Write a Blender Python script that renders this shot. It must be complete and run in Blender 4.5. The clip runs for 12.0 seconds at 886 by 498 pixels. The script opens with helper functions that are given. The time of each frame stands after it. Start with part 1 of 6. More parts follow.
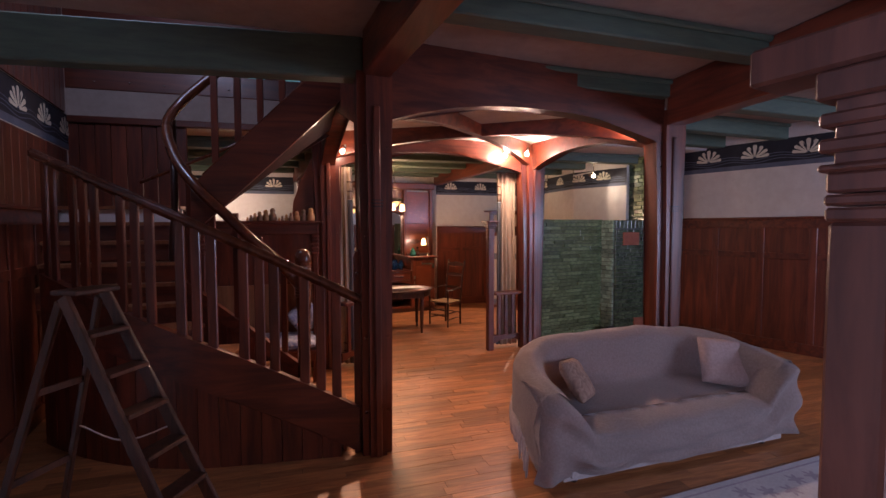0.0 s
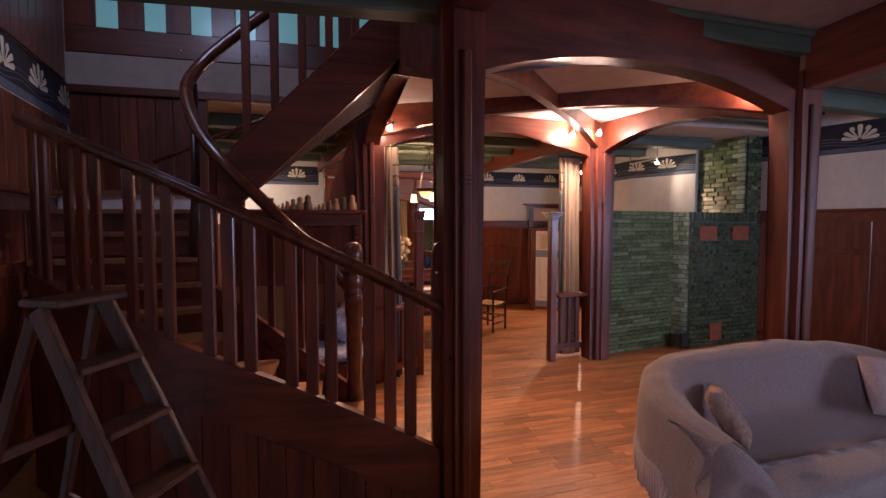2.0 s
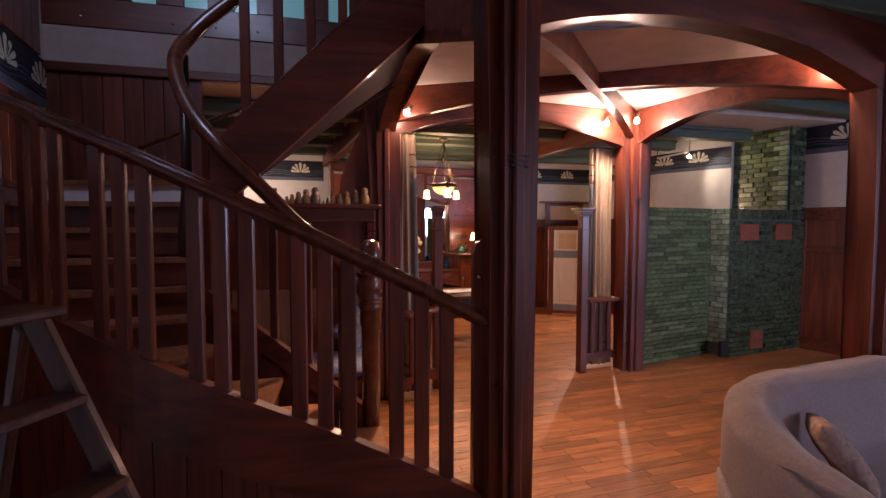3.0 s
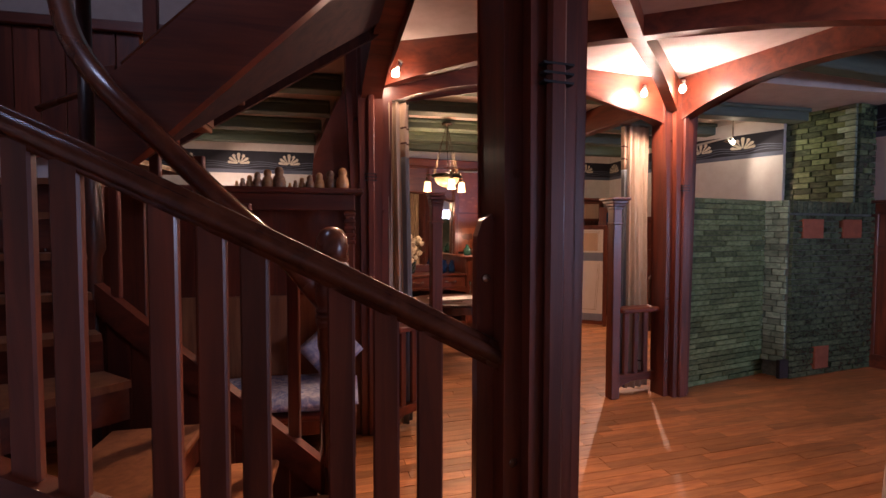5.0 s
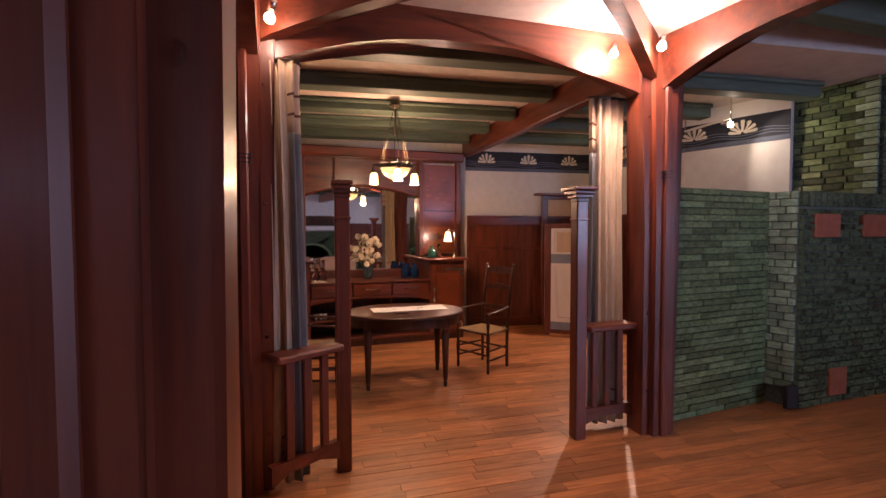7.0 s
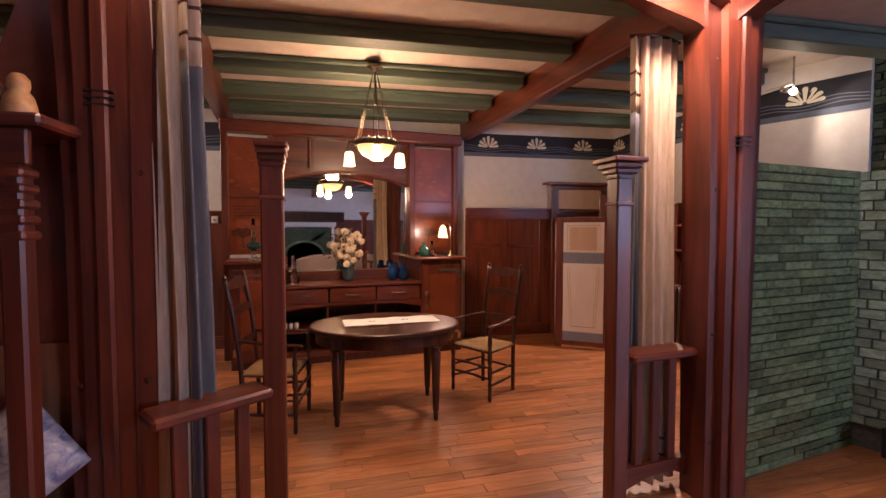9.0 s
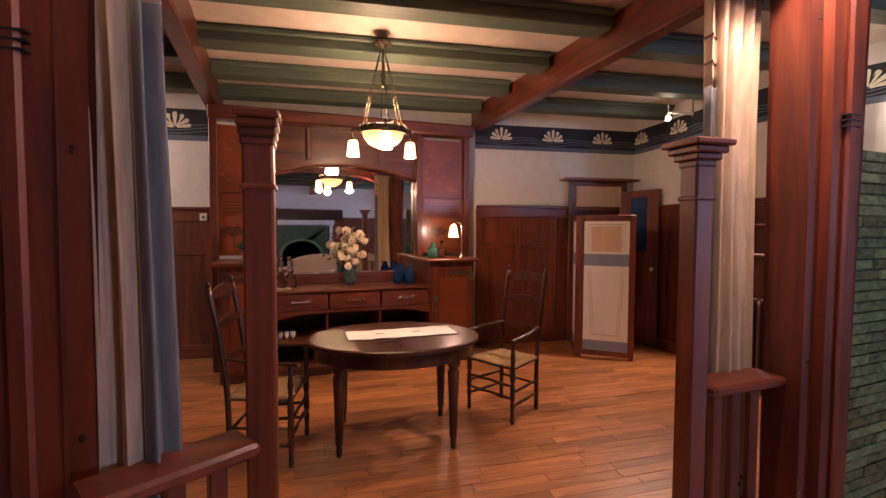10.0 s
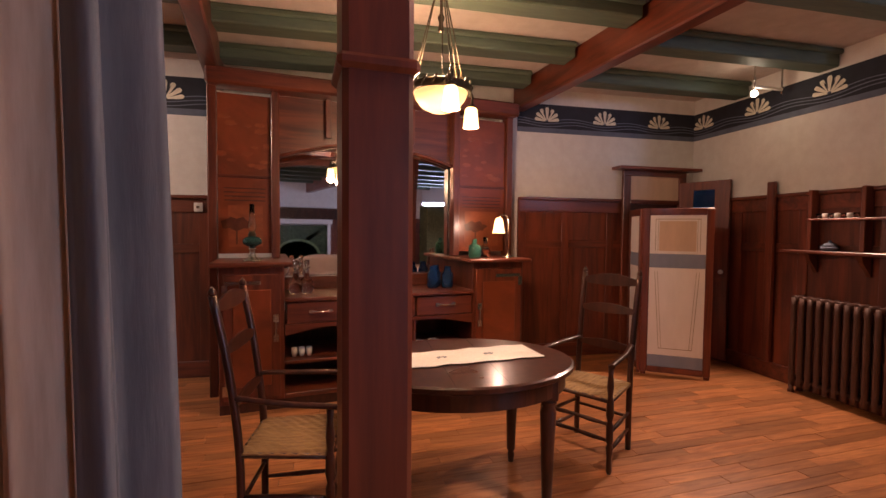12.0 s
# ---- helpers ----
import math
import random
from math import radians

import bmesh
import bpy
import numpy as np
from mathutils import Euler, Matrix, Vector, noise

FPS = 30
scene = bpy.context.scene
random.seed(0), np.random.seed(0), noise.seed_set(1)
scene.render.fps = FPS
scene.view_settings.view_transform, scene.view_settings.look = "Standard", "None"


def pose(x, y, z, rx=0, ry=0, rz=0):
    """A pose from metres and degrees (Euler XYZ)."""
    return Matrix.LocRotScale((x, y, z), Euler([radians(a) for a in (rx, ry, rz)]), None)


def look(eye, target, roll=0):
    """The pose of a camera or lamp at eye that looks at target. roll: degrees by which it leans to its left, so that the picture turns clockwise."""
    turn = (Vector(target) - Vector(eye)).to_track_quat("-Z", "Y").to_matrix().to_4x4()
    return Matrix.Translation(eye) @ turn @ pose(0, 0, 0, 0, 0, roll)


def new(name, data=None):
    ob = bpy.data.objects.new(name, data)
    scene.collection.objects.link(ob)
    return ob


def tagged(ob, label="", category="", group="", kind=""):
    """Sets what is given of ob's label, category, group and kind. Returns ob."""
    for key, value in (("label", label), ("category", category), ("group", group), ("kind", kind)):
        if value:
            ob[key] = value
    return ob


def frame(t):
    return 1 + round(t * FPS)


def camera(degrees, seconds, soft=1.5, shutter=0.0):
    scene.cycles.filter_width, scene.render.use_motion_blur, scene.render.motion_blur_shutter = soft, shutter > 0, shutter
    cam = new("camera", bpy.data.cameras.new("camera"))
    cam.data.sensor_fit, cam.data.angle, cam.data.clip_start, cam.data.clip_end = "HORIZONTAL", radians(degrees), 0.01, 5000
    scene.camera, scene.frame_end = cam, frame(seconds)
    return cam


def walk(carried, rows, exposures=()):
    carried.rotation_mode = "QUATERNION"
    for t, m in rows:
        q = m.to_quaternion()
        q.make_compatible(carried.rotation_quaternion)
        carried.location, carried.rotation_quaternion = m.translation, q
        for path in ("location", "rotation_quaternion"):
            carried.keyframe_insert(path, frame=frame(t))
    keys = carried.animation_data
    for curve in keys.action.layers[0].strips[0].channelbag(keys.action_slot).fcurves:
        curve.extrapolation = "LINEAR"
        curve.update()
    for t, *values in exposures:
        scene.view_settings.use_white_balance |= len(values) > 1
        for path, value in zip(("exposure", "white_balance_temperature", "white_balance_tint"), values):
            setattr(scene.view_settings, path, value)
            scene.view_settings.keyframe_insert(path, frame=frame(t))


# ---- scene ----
cam = camera(88.8, 12.0)
PATH = [
    (0, (-0.237, -1.193, 1.821), (0.252, 0.744, 1.725), -0.1),
    (0.5, (-0.352, -0.992, 1.807), (0.131, 0.946, 1.709), -0.0),
    (1, (-0.446, -0.75, 1.777), (0.027, 1.191, 1.679), -0.0),
    (1.5, (-0.514, -0.496, 1.764), (-0.049, 1.446, 1.66), 0.0),
    (2, (-0.609, -0.209, 1.743), (-0.153, 1.736, 1.639), 0.0),
    (2.5, (-0.682, 0.056, 1.728), (-0.229, 2.001, 1.624), 0.1),
    (3, (-0.691, 0.348, 1.706), (-0.241, 2.295, 1.604), 0.1),
    (5, (-0.41, 1.208, 1.594), (0.0, 3.164, 1.516), 0.1),
    (5.5, (-0.218, 1.371, 1.597), (0.186, 3.328, 1.519), 0.0),
    (6, (0.025, 1.535, 1.602), (0.426, 3.493, 1.524), -0.0),
    (6.5, (0.227, 1.701, 1.611), (0.625, 3.66, 1.532), -0.1),
    (7, (0.375, 1.917, 1.58), (0.769, 3.876, 1.504), -0.1),
    (9, (0.656, 2.86, 1.534), (1.045, 4.82, 1.449), -0.0),
    (9.5, (0.667, 3.104, 1.528), (1.061, 5.062, 1.44), 0.1),
    (10, (0.603, 3.37, 1.54), (1.003, 5.328, 1.448), 0.2),
    (10.5, (0.554, 3.588, 1.537), (0.948, 5.547, 1.444), 0.2),
    (11, (0.486, 3.851, 1.519), (0.881, 5.81, 1.429), 0.3),
    (11.5, (0.374, 4.071, 1.495), (0.782, 6.027, 1.41), 0.3),
    (12, (0.267, 4.302, 1.455), (0.708, 6.251, 1.374), 0.5),
]
EXPOSURES = [(0.0, 0.33, 6300, 14), (3.0, 0.38, 6300, 14), (6.0, 0.28, 6250, 14), (9.0, 0.50, 6150, 14), (12.0, 0.44, 6400, 14)]
walk(cam, [(t, look(eye, target, roll)) for t, eye, target, roll in PATH], EXPOSURES)

# ---------------------------------------------------------------- world, sky and lights
world = bpy.data.worlds.new("sky")
scene.world = world
world.use_nodes = True
wn = world.node_tree.nodes
sky = wn.new("ShaderNodeTexSky")
sky.sky_type = 'NISHITA'
sky.sun_disc = False
sky.sun_elevation, sky.sun_rotation = radians(25), radians(200)
world.node_tree.links.new(sky.outputs[0], wn["Background"].inputs[0])
wn["Background"].inputs[1].default_value = 0.06


def lamp(kind, name, place, power, colour, size=0.1, aim=None, size_y=None, angle=None, blend=0.5):
    data = bpy.data.lights.new(name, kind)
    data.energy, data.color = power, colour
    if kind == 'AREA':
        data.shape = 'RECTANGLE'
        data.size, data.size_y = size, size_y or size
    else:
        data.shadow_soft_size = size
    if kind == 'SPOT':
        data.spot_size, data.spot_blend = radians(angle or 90), blend
    ob = new(name, data)
    ob.matrix_world = look(place, aim) if aim else Matrix.Translation(place)
    return ob


WARM, PALE, COOL = (1.0, 0.61, 0.45), (1.0, 0.69, 0.56), (0.58, 0.66, 1.0)
AMBER = (1.0, 0.62, 0.37)
# daylight through the window behind the start of the walk, and a fill lamp over the stairs
lamp('AREA', "window_daylight", (-2.48, -3.0, 1.75), 105, COOL, 1.3, (2.0, 0.2, 1.1), 1.4)
lamp('AREA', "window_daylight", (7.80, -2.6, 1.85), 180, COOL, 1.5, (3.6, 1.2, 1.0), 1.4)
# added cool lamp high in the stairwell, no window there; brightens risers and treads
lamp('AREA', "stair_fill_daylight", (-2.0, 2.55, 4.6), 14, COOL, 0.9, (-2.2, 4.3, 2.0), 0.5)
# bulbs on the heads of the hall posts
for place, power, tone in (((2.20, 4.84, 2.85), 60, PALE), ((2.46, 4.67, 2.84), 24, PALE), ((-0.06, 4.58, 2.74), 4, WARM), ((2.93, 3.03, 2.88), 14, WARM)):
    lamp('POINT', "bulb_glow", place, power, tone, 0.035)
lamp('SPOT', "post_spot_glow", (2.20, 4.82, 2.77), 8, PALE, 0.035, (1.4, 4.5, 3.05), angle=165, blend=0.6)
lamp('SPOT', "post_spot_glow", (2.47, 4.66, 2.77), 12, PALE, 0.035, (2.3, 3.9, 3.05), angle=165, blend=0.6)
lamp('SPOT', "post_spot_glow", (-0.06, 4.50, 2.78), 190, (1.0, 0.62, 0.40), 0.035, (0.45, 2.3, 0.0), angle=92, blend=0.9)
# chandelier
for a in (30, 150, 270):
    lamp('POINT', "shade_glow", (0.86 + 0.27 * math.cos(radians(a)), 7.03 + 0.27 * math.sin(radians(a)), 2.12), 19, AMBER, 0.05)
lamp('POINT', "bowl_glow", (0.86, 7.03, 2.42), 33, AMBER, 0.10)
lamp('POINT', "table_lamp_glow", (1.74, 8.36, 1.50), 7, WARM, 0.04)
lamp('SPOT', "track_spot_glow", (4.10, 7.90, 2.78), 185, (1.0, 0.67, 0.50), 0.03, (2.9, 6.9, 0.0), angle=82)
lamp('SPOT', "track_spot_glow", (4.50, 6.25, 2.76), 13, (1.0, 0.8, 0.6), 0.03, (5.0, 5.7, 2.3), angle=110)

lamp('SPOT', "track_spot_glow", (-3.03, 7.99, 2.78), 110, (1.0, 0.72, 0.56), 0.03, (-1.2, 9.1, 1.5), angle=95, blend=0.8)

# ---------------------------------------------------------------- materials


def material(name, base, rough=0.5, metal=0.0, dark=None, scale=(6, 6, 6), grain=0.0, fine=None, bump=0.0, random_tint=0.0,
             coat=0.0, coat_rough=0.14, glow=None, glow_power=0.0, transmission=0.0, patch=0.25, sheen=0.0, island=False):
    """Principled surface: grain stretched along one axis, larger stains, an own tint for each piece, fine relief."""
    m = bpy.data.materials.new(name)
    m.use_nodes = True
    n, l = m.node_tree.nodes, m.node_tree.links
    b = n["Principled BSDF"]
    b.inputs["Roughness"].default_value, b.inputs["Metallic"].default_value = rough, metal
    b.inputs["Coat Weight"].default_value = coat
    b.inputs["Coat Roughness"].default_value = coat_rough
    b.inputs["Transmission Weight"].default_value = transmission
    b.inputs["Sheen Weight"].default_value = sheen
    b.inputs["Base Color"].default_value = (*base, 1)
    if glow:
        b.inputs["Emission Color"].default_value = (*glow, 1)
        b.inputs["Emission Strength"].default_value = glow_power
    if dark is None:
        return m
    co = n.new("ShaderNodeTexCoord")
    mp = n.new("ShaderNodeMapping")
    mp.inputs["Scale"].default_value = scale
    l.new(co.outputs["Object"], mp.inputs["Vector"])
    info = n.new("ShaderNodeNewGeometry" if island else "ShaderNodeObjectInfo")
    own = info.outputs["Random Per Island" if island else "Random"]
    shift = n.new("ShaderNodeVectorMath")
    shift.operation = 'ADD'
    mul = n.new("ShaderNodeVectorMath")
    mul.operation = 'SCALE'
    mul.inputs["Scale"].default_value = 37.0
    l.new(own, mul.inputs[0])
    l.new(mp.outputs[0], shift.inputs[0])
    l.new(mul.outputs[0], shift.inputs[1])
    n1 = n.new("ShaderNodeTexNoise")
    n1.inputs["Scale"].default_value, n1.inputs["Detail"].default_value = 1.0, 5
    n1.inputs["Roughness"].default_value = 0.62
    n1.inputs["Distortion"].default_value = grain
    l.new(shift.outputs[0], n1.inputs["Vector"])
    n2 = n.new("ShaderNodeTexNoise")
    n2.inputs["Scale"].default_value, n2.inputs["Detail"].default_value = 1.7, 3
    l.new(co.outputs["Object"], n2.inputs["Vector"])
    r = n.new("ShaderNodeValToRGB")
    r.color_ramp.elements[0].position, r.color_ramp.elements[1].position = 0.36, 0.66
    r.color_ramp.elements[0].color, r.color_ramp.elements[1].color = (*dark, 1), (*base, 1)
    l.new(n1.outputs["Fac"], r.inputs[0])
    hs = n.new("ShaderNodeHueSaturation")
    ad = n.new("ShaderNodeMath")
    ad.operation = 'MULTIPLY_ADD'
    ad.inputs[1].default_value, ad.inputs[2].default_value = patch * 2, 1 - patch
    l.new(n2.outputs["Fac"], ad.inputs[0])
    tn = n.new("ShaderNodeMath")
    tn.operation = 'MULTIPLY_ADD'
    tn.inputs[1].default_value, tn.inputs[2].default_value = random_tint * 2, 1 - random_tint
    l.new(own, tn.inputs[0])
    both = n.new("ShaderNodeMath")
    both.operation = 'MULTIPLY'
    l.new(ad.outputs[0], both.inputs[0])
    l.new(tn.outputs[0], both.inputs[1])
    l.new(both.outputs[0], hs.inputs["Value"])
    l.new(r.outputs[0], hs.inputs["Color"])
    l.new(hs.outputs[0], b.inputs["Base Color"])
    rr = n.new("ShaderNodeMath")
    rr.operation = 'MULTIPLY_ADD'
    rr.inputs[1].default_value, rr.inputs[2].default_value = 0.25, max(0.02, rough - 0.12)
    l.new(n2.outputs["Fac"], rr.inputs[0])
    l.new(rr.outputs[0], b.inputs["Roughness"])
    if bump:
        bp = n.new("ShaderNodeBump")
        bp.inputs["Strength"].default_value, bp.inputs["Distance"].default_value = bump, 0.01
        l.new(n1.outputs["Fac"], bp.inputs["Height"])
        l.new(bp.outputs[0], b.inputs["Normal"])
    return m


RED, REDD = (0.190, 0.042, 0.018), (0.075, 0.017, 0.009)
WOOD_V = material("mahogany_upright", RED, 0.40, dark=REDD, scale=(11, 11, 0.9), grain=0.6, bump=0.08, random_tint=0.16, coat=0.32, coat_rough=0.2, patch=0.38)
WOOD_X = material("mahogany_across", RED, 0.40, dark=REDD, scale=(0.9, 11, 11), grain=0.6, bump=0.08, random_tint=0.16, coat=0.32, coat_rough=0.2, patch=0.38)
WOOD_Y = material("mahogany_along", RED, 0.40, dark=REDD, scale=(11, 0.9, 11), grain=0.6, bump=0.08, random_tint=0.16, coat=0.32, coat_rough=0.2, patch=0.38)
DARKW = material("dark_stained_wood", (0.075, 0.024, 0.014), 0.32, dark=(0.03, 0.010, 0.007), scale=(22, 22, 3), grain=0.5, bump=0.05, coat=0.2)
LACQ = material("dark_lacquered_wood", (0.105, 0.036, 0.024), 0.34, dark=(0.05, 0.018, 0.013), scale=(14, 14, 1.5), grain=0.5, bump=0.05, coat=0.5, coat_rough=0.25)
RAILW = material("polished_handrail_wood", (0.15, 0.045, 0.02), 0.24, dark=(0.08, 0.022, 0.011), scale=(9, 9, 9), grain=0.6, coat=0.4)
# extra dark and matt: the shade under the upper flight is put into this colour
SOFFIT = material("shaded_soffit_boards", (0.05, 0.017, 0.010), 0.75, dark=(0.025, 0.009, 0.006), scale=(4, 18, 18), grain=0.5, bump=0.06)
OLDW = material("ladder_wood", (0.115, 0.046, 0.027), 0.4, dark=(0.045, 0.019, 0.012), scale=(20, 20, 3), grain=0.4, bump=0.08, coat=0.3)
OAK = material("oak_floorboard", (0.50, 0.205, 0.074), 0.40, dark=(0.29, 0.098, 0.033), scale=(2.6, 22, 22), grain=1.1, bump=0.07, random_tint=0.30, coat=0.25, coat_rough=0.36)
OAKI = material("oak_floorboard_far", (0.50, 0.205, 0.074), 0.40, dark=(0.29, 0.098, 0.033), scale=(2.6, 22, 22), grain=1.1, bump=0.07, random_tint=0.30, coat=0.25, coat_rough=0.36, island=True)
OAKD = material("floor_joint", (0.10, 0.04, 0.018), 0.6)
PINE = material("panel_pine", (0.32, 0.13, 0.055), 0.42, dark=(0.2, 0.07, 0.03), scale=(20, 20, 1.4), grain=0.6, bump=0.05)
PLASTER = material("white_plaster", (0.74, 0.70, 0.66), 0.85, dark=(0.68, 0.63, 0.59), scale=(9, 9, 9), bump=0.08, patch=0.06)
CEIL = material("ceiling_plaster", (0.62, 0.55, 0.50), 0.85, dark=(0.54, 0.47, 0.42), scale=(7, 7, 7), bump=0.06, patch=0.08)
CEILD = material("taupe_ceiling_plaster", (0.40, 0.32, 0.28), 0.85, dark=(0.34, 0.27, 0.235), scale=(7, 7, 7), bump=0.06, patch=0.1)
GREEN = material("green_painted_beam", (0.105, 0.145, 0.105), 0.55, dark=(0.075, 0.105, 0.08), scale=(3, 22, 22), grain=0.4, bump=0.07, patch=0.16)
NAVY = material("frieze_navy", (0.018, 0.020, 0.034), 0.7, dark=(0.012, 0.013, 0.022), scale=(8, 8, 8))
SLATE = material("frieze_blue_grey", (0.13, 0.15, 0.21), 0.75, dark=(0.10, 0.115, 0.165), scale=(8, 8, 8))
PETAL = material("frieze_petal", (0.80, 0.74, 0.62), 0.75, dark=(0.70, 0.63, 0.50), scale=(14, 14, 14))
MORTAR = material("dark_mortar", (0.075, 0.095, 0.07), 0.8, dark=(0.04, 0.052, 0.038), scale=(30, 30, 30), bump=0.3)
MORTARL = material("grey_mortar", (0.13, 0.15, 0.125), 0.85, dark=(0.08, 0.095, 0.08), scale=(30, 30, 30), bump=0.3)
BRICK = material("green_glazed_brick", (0.205, 0.275, 0.135), 0.22, dark=(0.10, 0.148, 0.068), scale=(16, 16, 30), grain=0.5, bump=0.14, random_tint=0.36, coat=0.5)
BRICKD = material("dark_green_glazed_brick", (0.105, 0.145, 0.08), 0.2, dark=(0.034, 0.054, 0.03), scale=(16, 16, 30), grain=0.5, bump=0.14, random_tint=0.3, coat=0.5)
BRICKL = material("pale_green_glazed_brick", (0.37, 0.50, 0.38), 0.2, dark=(0.20, 0.30, 0.22), scale=(16, 16, 30), grain=0.5, bump=0.12, random_tint=0.45, coat=0.5)
TERRA = material("terracotta_tile", (0.36, 0.10, 0.045), 0.5, dark=(0.27, 0.07, 0.03), scale=(14, 14, 14), bump=0.1)
CLOTH = material("pale_throw_cloth", (0.50, 0.395, 0.36), 0.95, dark=(0.42, 0.325, 0.295), scale=(60, 60, 60), bump=0.2, sheen=0.3, patch=0.08)
SOFA = material("white_upholstery", (0.48, 0.41, 0.385), 0.9, dark=(0.40, 0.34, 0.32), scale=(50, 50, 50), bump=0.15)
CUSHION = material("dusty_pink_cushion", (0.50, 0.35, 0.32), 0.95, dark=(0.41, 0.28, 0.255), scale=(50, 50, 50), bump=0.2)
CURTAIN = material("cream_curtain_linen", (0.54, 0.415, 0.295), 0.9, dark=(0.42, 0.31, 0.21), scale=(50, 50, 6), bump=0.12)
CURTBLUE = material("blue_grey_curtain_border", (0.155, 0.158, 0.163), 0.9, dark=(0.115, 0.118, 0.125), scale=(50, 50, 6), bump=0.12)
CURTSTRIPE = material("brown_curtain_braid", (0.10, 0.045, 0.03), 0.9)
FLORAL = material("blue_floral_fabric", (0.70, 0.68, 0.70), 0.95, dark=(0.20, 0.23, 0.42), scale=(16, 16, 16), grain=1.2, bump=0.1)
RUSH = material("woven_rush", (0.36, 0.22, 0.09), 0.8, dark=(0.2, 0.11, 0.045), scale=(60, 9, 40), bump=0.4)
WHITEP = material("white_door_paint", (0.82, 0.74, 0.70), 0.55, dark=(0.76, 0.68, 0.64), scale=(9, 9, 2), bump=0.03, patch=0.06)
BLUEP = material("blue_grey_door_paint", (0.24, 0.26, 0.34), 0.55, dark=(0.20, 0.22, 0.30), scale=(9, 9, 2), patch=0.08)
OCHREL = material("ochre_line_paint", (0.36, 0.25, 0.14), 0.6)
PEACH = material("peach_door_panel", (0.66, 0.46, 0.32), 0.6, dark=(0.58, 0.40, 0.28), scale=(9, 9, 2), patch=0.08)
METAL = material("nickel_fitting", (0.55, 0.53, 0.50), 0.25, 1.0)
IRON = material("dark_bronze", (0.09, 0.07, 0.05), 0.4, 0.9)
BLACK = material("black_iron", (0.012, 0.012, 0.013), 0.5)
LINEN = material("white_linen", (0.78, 0.74, 0.72), 0.9, dark=(0.70, 0.66, 0.64), scale=(70, 70, 70), bump=0.1)
MIRROR = material("mirror_silver", (0.86, 0.86, 0.84), 0.02, 1.0)
GLASS = material("clear_glass", (0.95, 0.97, 0.96), 0.03, transmission=1.0)
GLASSB = material("blue_glass", (0.06, 0.22, 0.62), 0.05, transmission=0.85)
GLASSG = material("green_glass", (0.07, 0.30, 0.22), 0.06, transmission=0.7)
VASEG = material("pale_blue_glass", (0.42, 0.66, 0.70), 0.05, transmission=0.9)
FONTG = material("dark_teal_glass", (0.03, 0.10, 0.10), 0.06, transmission=0.4)
PANE = material("stair_window_pane", (0.2, 0.4, 0.42), 0.2, glow=(0.18, 0.44, 0.46), glow_power=0.26)
SHADE = material("frosted_lamp_glass", (0.9, 0.75, 0.5), 0.4, glow=(1.0, 0.62, 0.26), glow_power=3.2)
BOWL = material("alabaster_bowl", (0.9, 0.72, 0.42), 0.4, glow=(1.0, 0.58, 0.22), glow_power=0.8)
BULB = material("lit_bulb", (1, 0.9, 0.7), 0.4, glow=(1.0, 0.80, 0.55), glow_power=28)
DOLLW = material("turned_doll_wood", (0.62, 0.36, 0.15), 0.4, dark=(0.48, 0.20, 0.07), scale=(25, 25, 25), random_tint=0.2, coat=0.4)
DOLLP = material("painted_doll_body", (0.38, 0.22, 0.10), 0.4, dark=(0.20, 0.09, 0.06), scale=(40, 40, 40), random_tint=0.25, coat=0.4)
ROSE = material("cream_rose_petal", (0.84, 0.76, 0.62), 0.8, dark=(0.66, 0.50, 0.33), scale=(30, 30, 30), random_tint=0.15)
LEAF = material("dried_leaf", (0.20, 0.12, 0.06), 0.8, dark=(0.11, 0.07, 0.035), scale=(30, 30, 30))
RUG = material("pale_woven_rug", (0.62, 0.58, 0.57), 0.95, dark=(0.54, 0.49, 0.49), scale=(40, 40, 40), bump=0.3)
RUGM = material("mauve_rug_motif", (0.46, 0.39, 0.42), 0.95, dark=(0.36, 0.30, 0.34), scale=(40, 40, 40), bump=0.3)
MARQ = material("marquetry_wood", (0.25, 0.056, 0.02), 0.36, dark=(0.15, 0.034, 0.013), scale=(2.2, 2.2, 3), grain=0.9, coat=0.25)
INLAY = material("pale_inlay_wood", (0.30, 0.085, 0.032), 0.36, dark=(0.21, 0.052, 0.021), scale=(5, 5, 9), grain=0.8, coat=0.25)
INLAYD = material("dark_inlay_wood", (0.12, 0.032, 0.015), 0.36, dark=(0.08, 0.02, 0.01), scale=(12, 12, 12), grain=0.6, coat=0.25)
PORC = material("white_porcelain", (0.78, 0.76, 0.72), 0.2, coat=0.5)

# ---------------------------------------------------------------- building helpers


def thing(name, label, category, group="", kind="", at=(0, 0, 0), turn=0):
    ob = new(name)
    ob.matrix_world = pose(*at, 0, 0, turn)
    ob.empty_display_size = 0.1
    return tagged(ob, label, category, group, kind)


def part(name, bm, mat, parent=None, label=""):
    me = bpy.data.meshes.new(name)
    bm.normal_update()
    bm.to_mesh(me)
    bm.free()
    me.materials.append(mat)
    ob = new(name, me)
    if parent is not None:
        ob.parent = parent
    if label:
        ob["label"] = label
    return ob


def solid(name, bm, mat, label, category, kind="", group=""):
    return tagged(part(name, bm, mat), label, category, group, kind)


